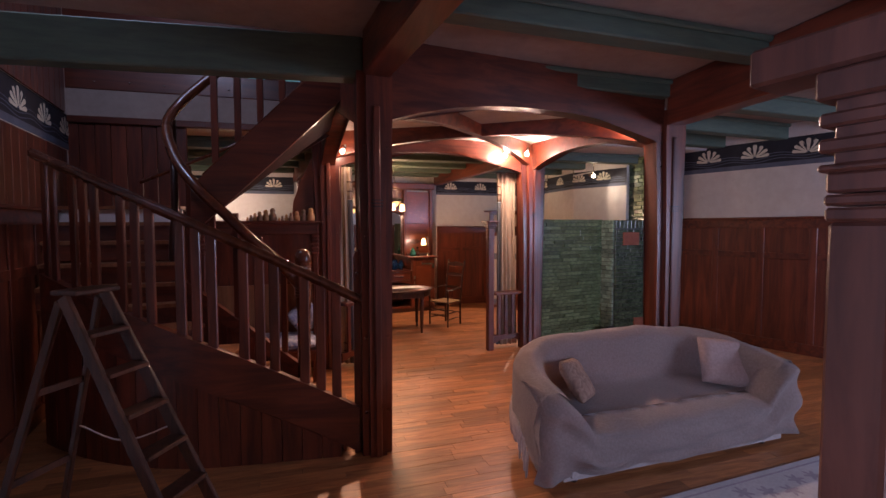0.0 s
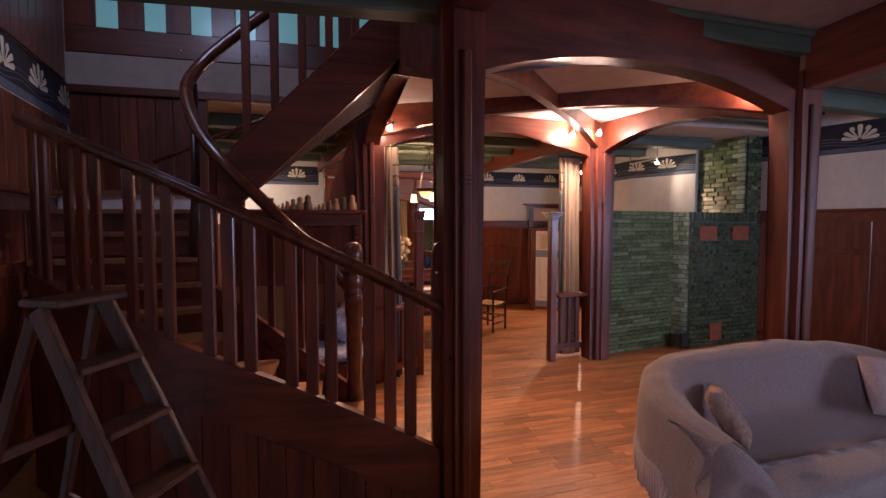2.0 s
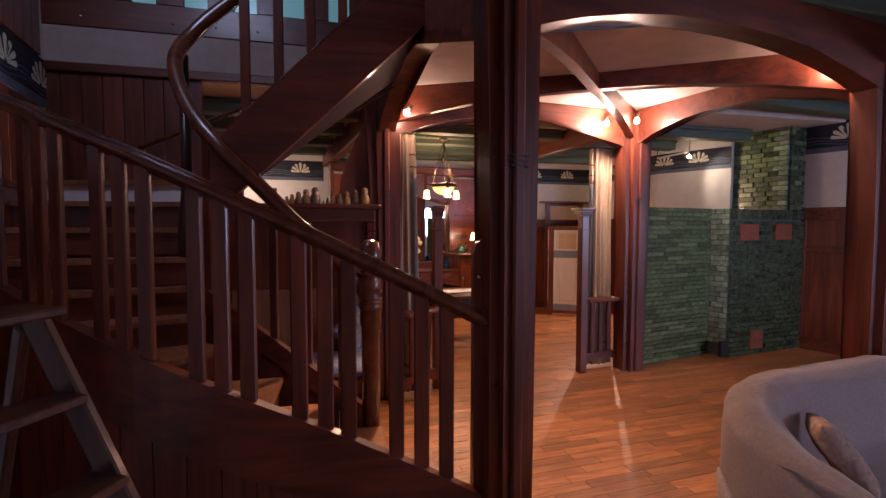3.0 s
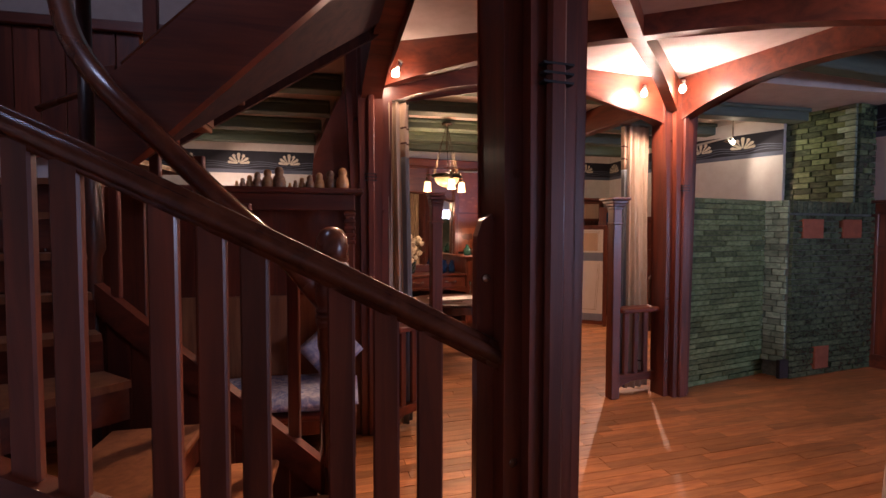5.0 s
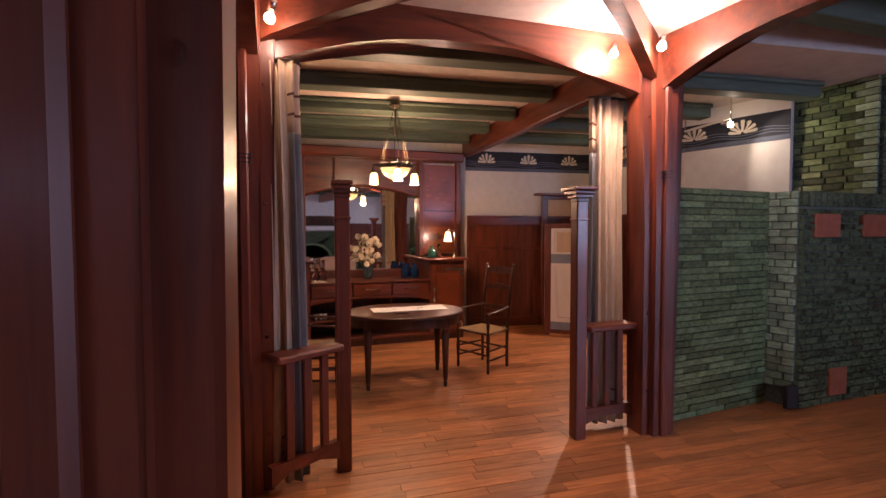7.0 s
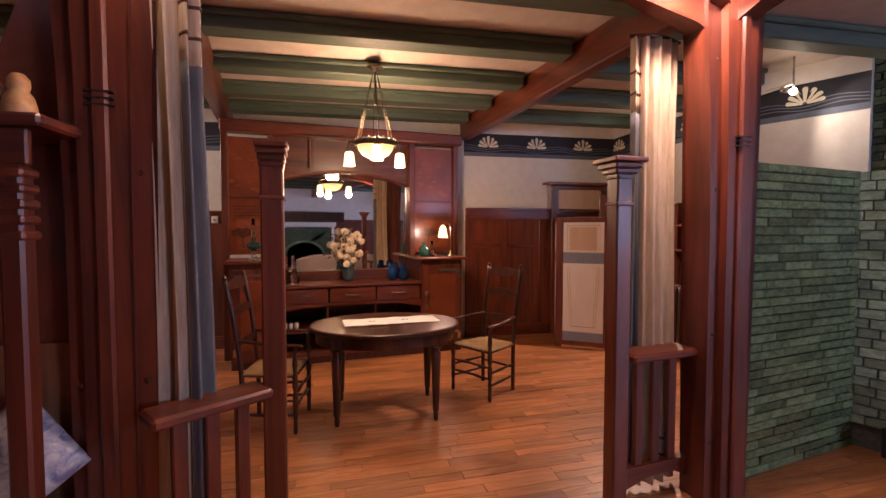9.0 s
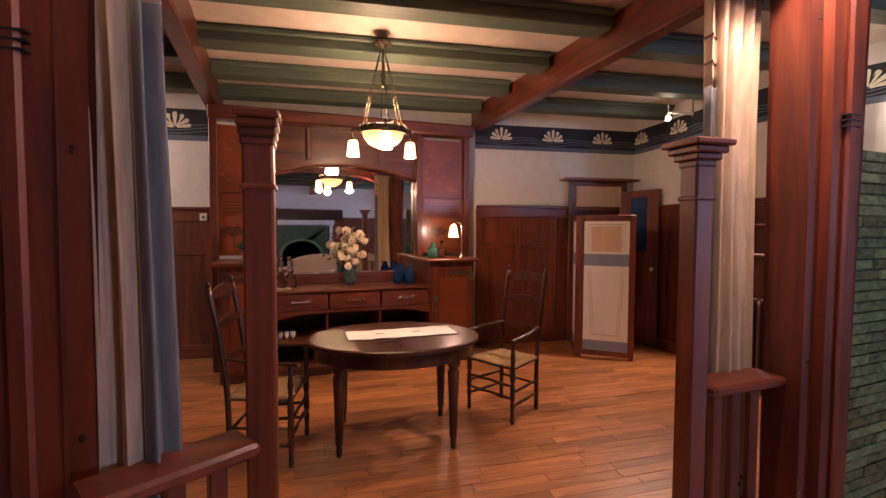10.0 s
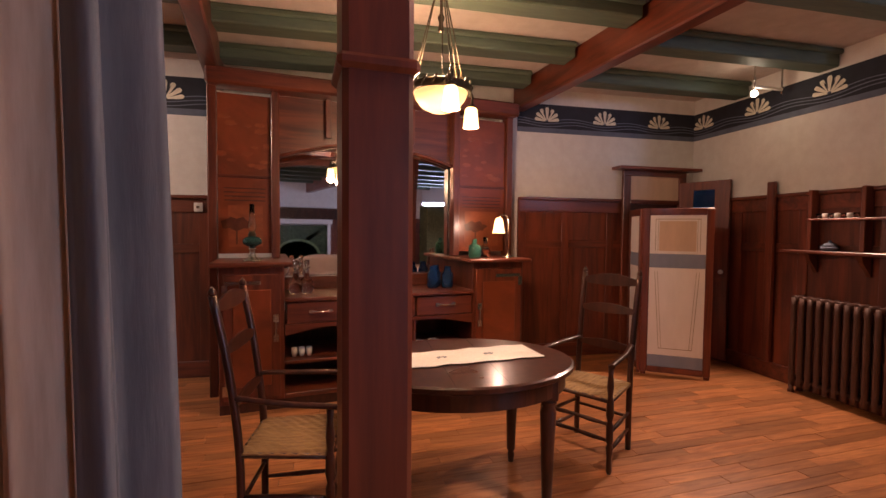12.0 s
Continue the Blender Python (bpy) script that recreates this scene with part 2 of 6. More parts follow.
def add_box(bm, x0, y0, z0, x1, y1, z1, m=None, bevel=0.0):
    made = bmesh.ops.create_cube(bm, size=1.0, matrix=Matrix.Translation(((x0 + x1) / 2, (y0 + y1) / 2, (z0 + z1) / 2)) @ Matrix.Diagonal((abs(x1 - x0), abs(y1 - y0), abs(z1 - z0), 1)))
    vs = made["verts"]
    if bevel:
        es = list({e for v in vs for e in v.link_edges})
        out = bmesh.ops.bevel(bm, geom=es, offset=bevel, segments=1, affect='EDGES')
        vs = out["verts"]
    if m is not None:
        bmesh.ops.transform(bm, matrix=m, verts=vs)
    return bm


def box(x0, y0, z0, x1, y1, z1, m=None, bevel=0.006):
    return add_box(bmesh.new(), x0, y0, z0, x1, y1, z1, m, bevel)


def axis(a, b):
    """A frame at a whose x runs to b, with z up as far as it can."""
    a, b = Vector(a), Vector(b)
    x = (b - a).normalized()
    up = Vector((0, 0, 1)) if abs(x.z) < 0.98 else Vector((0, 1, 0))
    y = up.cross(x).normalized()
    z = x.cross(y)
    m = Matrix((x, y, z)).transposed().to_4x4()
    m.translation = a
    return m, (b - a).length


def add_bar(bm, a, b, w, h, bevel=0.0):
    """A bar from a to b, w wide and h high, round its own line."""
    m, n = axis(a, b)
    return add_box(bm, 0, -w / 2, -h / 2, n, w / 2, h / 2, m, bevel)


def bar(a, b, w, h, bevel=0.006):
    return add_bar(bmesh.new(), a, b, w, h, bevel)


def extrude_profile(pts, depth, m=None, bm=None):
    """A board from an outline in x and z, depth thick along y round the middle."""
    bm = bm or bmesh.new()
    front = [bm.verts.new((x, -depth / 2, z)) for x, z in pts]
    back = [bm.verts.new((x, depth / 2, z)) for x, z in pts]
    k = len(pts)
    fs = [bm.faces.new(front), bm.faces.new(back[::-1])]
    for i in range(k):
        j = (i + 1) % k
        fs.append(bm.faces.new((front[j], front[i], back[i], back[j])))
    bmesh.ops.triangulate(bm, faces=fs[:2])
    bmesh.ops.recalc_face_normals(bm, faces=bm.faces)
    if m is not None:
        bmesh.ops.transform(bm, matrix=m, verts=front + back)
    return bm


def add_lathe(bm, profile, m=None, seg=20, smooth=True):
    rings = []
    for r, z in profile:
        rings.append([bm.verts.new((r * math.cos(2 * math.pi * i / seg), r * math.sin(2 * math.pi * i / seg), z)) for i in range(seg)] if r > 1e-5 else [bm.verts.new((0, 0, z))])
    for a, b in zip(rings, rings[1:]):
        for i in range(seg):
            j = (i + 1) % seg
            if len(a) == 1 and len(b) == 1:
                continue
            vs = (a[0], b[j], b[i]) if len(a) == 1 else (a[i], a[j], b[0]) if len(b) == 1 else (a[i], a[j], b[j], b[i])
            f = bm.faces.new(vs)
            f.smooth = smooth
    if len(rings[0]) > 1:
        bm.faces.new(rings[0][::-1])
    if len(rings[-1]) > 1:
        bm.faces.new(rings[-1])
    if m is not None:
        bmesh.ops.transform(bm, matrix=m, verts=[v for r in rings for v in r])
    return bm


def lathe(profile, m=None, seg=20):
    return add_lathe(bmesh.new(), profile, m, seg)


def add_tube(bm, pts, r, seg=10, flat=1.0):
    """A round rail along points; flat squeezes it in height. r may be a list."""
    pts = [Vector(p) for p in pts]
    rs = r if isinstance(r, (list, tuple)) else [r] * len(pts)
    rings = []
    for i, p in enumerate(pts):
        d = (pts[min(i + 1, len(pts) - 1)] - pts[max(i - 1, 0)]).normalized()
        up = Vector((0, 0, 1)) if abs(d.z) < 0.95 else Vector((1, 0, 0))
        s = d.cross(up).normalized()
        u = s.cross(d)
        rings.append([bm.verts.new(p + rs[i] * (math.cos(2 * math.pi * k / seg) * s + flat * math.sin(2 * math.pi * k / seg) * u)) for k in range(seg)])
    for a, b in zip(rings, rings[1:]):
        for k in range(seg):
            f = bm.faces.new((a[k], a[(k + 1) % seg], b[(k + 1) % seg], b[k]))
            f.smooth = True
    bm.faces.new(rings[0][::-1])
    bm.faces.new(rings[-1])
    bmesh.ops.recalc_face_normals(bm, faces=bm.faces)
    return bm


def tube(pts, r, seg=10, flat=1.0):
    return add_tube(bmesh.new(), pts, r, seg, flat)


def smooth_path(pts, steps=6):
    """A rounded line through the points."""
    p = [Vector(q) for q in pts]
    p = [p[0] * 2 - p[1]] + p + [p[-1] * 2 - p[-2]]
    out = []
    for i in range(1, len(p) - 2):
        for k in range(steps):
            t = k / steps
            out.append(0.5 * ((2 * p[i]) + (p[i + 1] - p[i - 1]) * t + (2 * p[i - 1] - 5 * p[i] + 4 * p[i + 1] - p[i + 2]) * t * t + (3 * p[i] - p[i - 1] - 3 * p[i + 1] + p[i + 2]) * t ** 3))
    out.append(p[-2])
    return out


# ---------------------------------------------------------------- structure
A, E, P2, L = (0.115, 2.47), (3.24, 2.94), (2.70, 5.09), (-0.25, 4.86)   # the four posts of the hall
BACK = 9.13          # face of the dining room's back wall
RIGHT = 4.53         # face of its side wall
WALL_A, WALL_B = (5.62, 5.42), (7.98, -0.45)   # the living room's slanting wall


def wall(name, a, b, z0, z1, mat, label, thick=0.15, side=1):
    """A wall whose inner face runs from a to b; the thickness lies to its left (side 1) or right."""
    m, n = axis((*a, 0), (*b, 0))
    return solid(name, box(0, 0, z0, n, side * thick, z1, m, 0), mat, label, "wall", "structure")


solid("floor_base", box(-6.5, -6.5, -0.2, 10, 11, -0.012, None, 0), OAKD, "dark gaps under the oak floorboards", "floor", "structure")

wall("wall_north", (-6, BACK), (RIGHT + 0.15, BACK), 0, 3.4, PLASTER, "white plaster wall above dark red panelling")
wall("wall_dining_side", (RIGHT, BACK), (RIGHT, 6.98), 0, 3.4, PLASTER, "white plaster wall with panelling, shelves and radiator")
wall("wall_chimney_side", (RIGHT + 0.002, 6.98), (5.02, 6.0), 0, 3.4, PLASTER, "white plaster wall beside the chimney")
wall("wall_living_side", WALL_A, WALL_B, 0, 3.4, PLASTER, "white plaster wall above red panelling", side=1)
wall("wall_west_front", (-2.62, -2.2), (-2.62, 2.2), 0, 5.4, PLASTER, "plain plaster wall")
# added stub out of view: keeps the west window's light off stairs and post
wall("wall_west_return", (-2.62, -1.35), (-1.35, -1.35), 0, 3.3, PLASTER, "unseen plaster wall stub added to shade the stairs and post", side=-1)
wall("wall_stair_side", (-2.62, 2.2), (-3.15, 5.0), 0, 5.4, PLASTER, "white plaster wall beside the stairs")
wall("wall_back_west", (-4.6, 5.15), (-4.6, BACK), 0, 3.4, PLASTER, "plain plaster wall")
wall("wall_south", (8.2, -4.6), (-2.8, -4.6), 0, 3.4, PLASTER, "plain plaster wall behind the walk")


def window_wall(name, x0, x1, ya, yb, y0, y1, z0, z1, label):
    """A wall along y between ya and yb with one window opening, wooden frame and glazing bars."""
    t = thing(name, label, "wall", kind="structure")
    for p, q, lo, hi in ((ya, y0, 0, 3.4), (y1, yb, 0, 3.4), (y0, y1, 0, z0), (y0, y1, z1, 3.4)):
        part("wall_panel", box(x0, p, lo, x1, q, hi, None, 0), PLASTER, t)
    xm = (x0 + x1) / 2
    for k in range(4):
        y = y0 + (y1 - y0 - 0.03) * k / 3
        part("window_bar", box(xm - 0.02, y, z0, xm + 0.02, y + 0.03, z1, None, 0.004), WOOD_V, t)
    for z in (z0, (z0 + z1) / 2, z1 - 0.04):
        part("window_bar", box(xm - 0.018, y0 + 0.031, z, xm + 0.018, y1 - 0.031, z + 0.04, None, 0.004), WOOD_Y, t)


window_wall("wall_west_window", -2.77, -2.62, -4.6, -2.2, -3.65, -2.35, 1.05, 2.45, "plaster wall with a wooden window")
window_wall("wall_living_end", 7.98, 8.13, -4.6, -0.45, -3.35, -1.85, 1.15, 2.55, "plaster wall with a wooden window")

# ceilings
bm = bmesh.new()
add_box(bm, -2.8, -4.75, 3.30, 8.4, 2.46, 3.43)
add_box(bm, 0.05, 2.46, 3.30, 8.4, 5.0, 3.43)
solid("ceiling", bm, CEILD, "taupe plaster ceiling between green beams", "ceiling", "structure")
solid("ceiling_dining", box(-4.75, 5.0, 3.07, 6.0, 9.3, 3.43, None, 0), CEIL, "cream plaster ceiling between green beams", "ceiling", "structure")
m, n = axis((*A, 0), (*E, 0))
bm = bmesh.new()
vs = [bm.verts.new((x, y, 3.04)) for x, y in (A, E, P2, L)] + [bm.verts.new((x, y, 3.08)) for x, y in (A, E, P2, L)]
for q in ((3, 2, 1, 0), (4, 5, 6, 7), (0, 1, 5, 4), (1, 2, 6, 5), (2, 3, 7, 6), (3, 0, 4, 7)):
    bm.faces.new([vs[i] for i in q])
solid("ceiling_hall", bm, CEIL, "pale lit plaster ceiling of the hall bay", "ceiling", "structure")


def joist(a, b, z0, z1, w, mat=GREEN, name="joist"):
    """Green joist with stepped mouldings along its lower edges."""
    t = thing("ceiling_beam", "green painted ceiling joist with stepped moulding", "beam", "green joists", "structure")
    m, n = axis((*a, 0), (*b, 0))
    part("joist", box(0, -w / 2, z0, n, w / 2, z1, m, 0.01), mat, t)
    for s in (-1, 1):
        part("moulding", box(0, s * w / 2, z1 - 0.05, n, s * (w / 2 + 0.035), z1 - 0.004, m, 0.012), mat, t)
    return t


def lerp(p, q, t):
    return (p[0] + (q[0] - p[0]) * t, p[1] + (q[1] - p[1]) * t)


# living room joists between the two main beams
for i in range(7):
    y = 2.72 - 1.07 * i
    joist((0.24 + 0.16 * (2.48 - y), y - 0.05), (3.13, y + 0.10), 3.13, 3.30, 0.17)
    joist((3.36, y + 0.15), (7.6, y + 0.5), 3.10, 3.30, 0.17)
for y in (1.35, 0.25, -0.9, -2.0, -3.1):
    joist((-2.62, y + 0.16), (0.04 + 0.16 * (2.48 - y), y), 3.10, 3.30, 0.17)
for y in (3.75, 4.55):
    joist((3.1, y), (6.2, y + 0.3), 3.08, 3.30, 0.16)
# edge beam over the foot of the stairs
m, n = axis((-2.70, 2.69, 0), (0.04, 2.51, 0))
solid("stair_edge_beam", box(0, -0.08, 2.98, n, 0.08, 3.30, m, 0.012), GREEN, "blue-green painted beam at the stair opening", "beam", "structure")
# dining joists
for y in (5.55, 6.40, 7.22, 7.99, 8.72):
    x0, x1 = -0.25 - 0.16 * (y - 5.1), 2.62 - 0.115 * (y - 5.1)
    joist((x0 + 0.06, y), (x1 - 0.06, y), 2.945, 3.07, 0.20)
for y in (5.75, 6.65, 7.55, 8.45):
    joist((2.66 - 0.115 * (y - 5.1), y), (5.0 if y < 6.2 else RIGHT, y), 2.92, 3.07, 0.18)
    joist((-4.6, y), (-0.36 - 0.16 * (y - 5.1), y), 2.92, 3.07, 0.18)


def main_beam(a, b, z0, z1, w, label="dark red wooden main beam"):
    m, n = axis((*a, 0), (*b, 0))
    return solid("main_beam", box(0, -w / 2, z0, n, w / 2, z1, m, 0.012), WOOD_Y, label, "beam", "structure")


main_beam((A[0] + 0.02, A[1] - 0.14), (1.28, -4.6), 2.97, 3.298, 0.22)
main_beam((E[0] - 0.02, E[1] - 0.16), (3.10, -4.6), 2.86, 3.298, 0.20)
main_beam((P2[0] - 0.06, P2[1] + 0.14), (2.20, BACK - 0.03), 2.79, 3.068, 0.13)
main_beam((L[0] + 0.02, L[1] + 0.14), (-0.90, BACK - 0.03), 2.79, 3.068, 0.13)

# ---------------------------------------------------------------- the hall: posts, arches, ribs


def hall_post(at, turn, label, wide=0.30, top=0.38, height=3.02, bolts=True):
    """Post of three boards that widens towards its head, with a ridge, cut rings and bolts."""
    t = thing("hall_post", label, "post", "posts of the hall", at=(*at, 0), turn=turn)
    w, q = wide / 2, top / 2
    out = [(-w, 0), (w, 0), (w, 1.55), (w + (q - w) * 0.3, 2.1), (q, 2.72), (q, height), (-q, height), (-q, 2.72), (-w - (q - w) * 0.3, 2.1), (-w, 1.55)]
    part("shaft", extrude_profile(out, 0.17), WOOD_V, t)
    for s in (-1, 1):
        part("face_board", extrude_profile([(x * 0.55, z) for x, z in out], 0.045, pose(0, s * 0.107, 0)), WOOD_V, t)
        part("ridge", box(-0.028, s * 0.13, 0.0, 0.028, s * 0.155, 2.75, None, 0.01), WOOD_V, t)
        for k in range(3):
            part("cut_ring", box(-0.045, s * 0.128, 1.98 + 0.024 * k, 0.045, s * 0.157, 1.986 + 0.024 * k, None, 0), BLACK, t)
        if bolts:
            for z in (0.35, 0.95, 1.75, 2.45):
                for x in (-1, 1):
                    part("bolt", lathe([(0.0, 0), (0.014, 0), (0.012, 0.008), (0, 0.012)], pose(x * (w - 0.03), s * 0.085, z, 90 * s, 0, 0), 10), METAL, t)
    return t


hall_post(A, 5.5, "dark red wooden post beside the stairs", 0.235, 0.28)
hall_post(E, 5.5, "dark red wooden post with a flared head", 0.31, 0.40)
hall_post(P2, 5.5, "dark red wooden post with a flared head beside a curtain", 0.30, 0.40)
hall_post(L, 5.5, "dark red wooden post beside the settle", 0.28, 0.36)


def arch(p, q, spring, crown, top, thick, label, inset=0.1):
    """Beam between two posts with an arched lower edge."""
    m, n = axis((*p, 0), (*q, 0))
    pts = [(inset, top), (inset, spring)]
    for i in range(1, 20):
        u = i / 20
        pts.append((inset + (n - 2 * inset) * u, spring + (crown - spring) * (1 - abs(2 * u - 1) ** 2.3)))
    pts += [(n - inset, spring), (n - inset, top)]
    return solid("arched_beam", extrude_profile(pts, thick, m), WOOD_X, label, "arched beam", "structure", "arched beams of the hall")


arch(A, E, 2.66, 2.89, 3.298, 0.16, "dark red arched beam across the front of the hall")
arch(E, P2, 2.64, 2.85, 3.20, 0.13, "dark red arched beam between hall posts")
arch(L, P2, 2.58, 2.85, 3.20, 0.13, "dark red arched beam at the dining room opening")
arch(L, A, 2.58, 3.0, 3.40, 0.16, "dark red arched beam beside the stairs")
NODE = (1.52, 4.00)
for p in (A, E, P2, L):
    u = (Vector(p) - Vector(NODE))
    n = u.length
    m, _ = axis((*NODE, 0), (*p, 0))
    pts = [(0.0, 3.06), (0.0, 2.90)] + [(n * k / 10, 2.90 - 0.22 * (k / 10) ** 2.2) for k in range(1, 10)] + [(n - 0.1, 2.69), (n - 0.1, 3.06)]
    solid("ceiling_rib", extrude_profile(pts, 0.09, m), WOOD_X, "red wooden rib under the hall ceiling", "rib", "structure", "ribs of the hall")


def carved_pillar(at):
    t = thing("carved_pillar", "slim wooden post with deep notched carving under a lintel", "pillar", at=(*at, 0), turn=14)
    part("shaft", box(-0.055, -0.055, 0, 0.055, 0.055, 1.83, None, 0.008), LACQ, t)
    for k, (z0, z1, w) in enumerate(((1.832, 1.862, 0.060), (1.866, 1.89, 0.062), (1.894, 1.938, 0.060), (1.938, 1.955, 0.072), (1.98, 2.01, 0.072), (2.035, 2.066, 0.072), (2.092, 2.155, 0.078))):
        part("carved_block", box(-w, -w, z0, w, w, z1, None, 0.006), LACQ, t)
    part("notched_core", box(-0.05, -0.05, 1.955, 0.05, 0.05, 2.16, None, 0.004), LACQ, t)
    part("lintel", box(-0.07, -2.2, 2.16, 0.07, 0.22, 2.25, None, 0.008), LACQ, t)
    part("far_post", box(-0.055, -2.2, 0, 0.055, -2.09, 2.159, None, 0.008), LACQ, t)
    return t


carved_pillar((0.89, -0.475))

# ---------------------------------------------------------------- wall linings: panelling and frieze


def panelling(name, a, b, height, label, gap=0.62, rail=0.05):
    """Wooden panelling along a wall's face from a to b (room to the right of the way): backing, stiles, rails, cap."""
    t = thing(name, label, "panelling", "panelling", "structure")
    m, n = axis((*a, 0), (*b, 0))
    k = max(1, round(n / gap))
    part("backing", box(0.0, -0.018, 0.0, n, -0.002, height, m, 0), WOOD_V, t)
    part("skirting", box(0.0, -0.045, 0.0, n, -0.019, 0.16, m, 0.006), WOOD_X, t)
    part("cap_rail", box(0.0, -0.06, height, n, -0.002, height + 0.035, m, 0.008), WOOD_X, t)
    part("top_rail", box(0.0, -0.034, height - 0.13, n, -0.019, height - 0.002, m, 0.004), WOOD_X, t)
    part("middle_rail", box(0.0, -0.034, height * 0.70, n, -0.019, height * 0.70 + 0.09, m, 0.004), WOOD_X, t)
    for i in range(k + 1):
        x = min(max(n * i / k, 0.046), n - 0.046)
        part("stile", box(x - 0.045, -0.036, 0.16, x + 0.045, -0.0195, height - 0.131, m, 0.004), WOOD_V, t)
    return t


def frieze(name, a, b, z0, z1, first, step, count):
    """Navy frieze with a blue-grey lower band, wave lines and cream fan flowers along a wall from a to b."""
    t = thing(name, "navy painted frieze with cream fan flowers and wave lines", "frieze", "friezes", "structure")
    m, n = axis((*a, 0), (*b, 0))
    h = z1 - z0
    part("band", box(0, -0.006, z0 + 0.16 * h, n, -0.001, z1, m, 0), NAVY, t)
    part("lower_band", box(0, -0.0075, z0, n, -0.001, z0 + 0.17 * h, m, 0), SLATE, t)
    for j in range(3):
        zz = z0 + h * (0.27 + 0.10 * j)
        bm = bmesh.new()
        k = max(8, int(n / 0.03))
        prev = None
        for i in range(k + 1):
            x = n * i / k
            s = (x - first) / step * 2 * math.pi
            z = zz + 0.05 * h * math.sin(s - 1.57 + 0.2 * j)
            vs = [bm.verts.new((x, -0.0085, z + d)) for d in (-0.005, 0.005)]
            if prev:
                bm.faces.new((prev[0], vs[0], vs[1], prev[1]))
            prev = vs
        bmesh.ops.transform(bm, matrix=m, verts=bm.verts)
        part("wave_line", bm, SLATE, t)
    for i in range(count):
        c = first + step * i
        if not 0.05 < c < n - 0.05:
            continue
        bm = bmesh.new()
        for q in range(7):
            g = radians(-78 + 26 * q)
            r = 0.50 * h * (1.0 - 0.055 * abs(q - 3))
            pts = []
            for u, w in ((0.12, 0.035), (0.55, 0.085), (0.85, 0.115), (0.97, 0.085), (1.0, 0.0), (0.97, -0.085), (0.85, -0.115), (0.55, -0.085), (0.12, -0.035)):
                x, z = r * u * math.sin(g) * 1.15 + w * r * 1.25 * math.cos(g), r * u * math.cos(g) - w * r * 1.25 * math.sin(g)
                pts.append(bm.verts.new((c + x, -0.010 - 0.0012 * (q % 2), z0 + 0.40 * h + z)))
            bm.faces.new(pts)
        bmesh.ops.transform(bm, matrix=m, verts=bm.verts)
        part("flower", bm, PETAL, t)
        bm = bmesh.new()
        for g in (radians(-20), radians(20)):
            pts = [(r * 0.5 * h * math.sin(g) * 1.15 + w * h * math.cos(g), r * 0.5 * h * math.cos(g)) for r, w in ((0.10, 0.0), (0.55, 0.030), (0.80, 0.0), (0.55, -0.030))]
            bm.faces.new([bm.verts.new((c + x, -0.0128, z0 + 0.40 * h + z)) for x, z in pts])
        bmesh.ops.transform(bm, matrix=m, verts=bm.verts)
        part("slit", bm, NAVY, t)
    return t


# dining room: back wall right of the sideboard, side wall, back wall left of it
panelling("panelling_back", (2.22, BACK), (4.53, BACK), 1.81, "dark red wooden wall panelling under white plaster")
panelling("panelling_side", (RIGHT, BACK), (RIGHT, 6.98), 1.81, "dark red wooden wall panelling behind shelves and radiator")
panelling("panelling_chimney_side", (RIGHT + 0.002, 6.98), (5.02, 6.0), 1.81, "dark red wooden wall panelling beside the chimney")
panelling("panelling_back_west", (-4.6, BACK), (-0.98, BACK), 1.74, "red wooden wall panelling")
panelling("panelling_living", WALL_A, WALL_B, 1.93, "red wooden wall panelling of the living room")
# south wall panelling is made up, added to dim the wall reflected in the mirror
panelling("panelling_south", (8.0, -4.6), (3.92, -4.6), 1.93, "red wooden panelling added to darken the mirror's view of the wall")
panelling("panelling_south_west", (1.40, -4.6), (-2.6, -4.6), 1.93, "red wooden panelling added to darken the mirror's view of the wall")
frieze("frieze_back", (2.2, BACK), (4.53, BACK), 2.58, 2.90, 0.358, 0.732, 4)
frieze("frieze_side", (RIGHT, BACK), (RIGHT, 6.98), 2.58, 2.90, 0.16, 0.718, 3)
frieze("frieze_chimney_side", (RIGHT + 0.002, 6.98), (5.02, 6.0), 2.58, 2.90, 0.11, 0.53, 3)
frieze("frieze_back_west", (-4.6, BACK), (-0.95, BACK), 2.54, 2.90, 0.12, 0.78, 5)
frieze("frieze_living", WALL_A, WALL_B, 2.70, 3.10, 0.49, 0.655, 9)
frieze("frieze_stair", (-2.62, 2.2), (-3.15, 5.0), 2.72, 3.12, 0.25, 0.62, 5)
t = thing("boarding_stair", "dark upright boards lining the wall beside the stairs", "panelling", "panelling", "structure")
bmat, blen = axis((-2.62, 2.2, 0), (-3.15, 5.0, 0))
for k in range(17):
    x = 0.16 * k
    if x > 0.62:
        part("board", box(x, -0.022, 2.016, x + 0.155, -0.003, 2.70, bmat, 0.004), WOOD_V, t)
    part("board", box(x, -0.022, 3.125, x + 0.155, -0.003, 5.28, bmat, 0.004), WOOD_V, t)
panelling("panelling_stair_side", (-2.62, 2.2), (-3.15, 5.0), 1.98, "dark wooden panelling beside the stairs")

# ---------------------------------------------------------------- fireplace block of green glazed brick
FIRE = thing("brick_fireplace", "dark green glazed brick fireplace block with pale corner bricks and terracotta tiles", "fireplace", kind="structure")
LOWW = thing("brick_low_wall", "low wall of long green glazed bricks beside the fireplace", "wall", kind="structure")
CHIM = thing("brick_chimney", "green glazed brick chimney breast up to the ceiling", "chimney", kind="structure")
F = [(2.92, 5.16), (4.12, 5.40), (4.21, 5.18), (5.62, 5.36)]


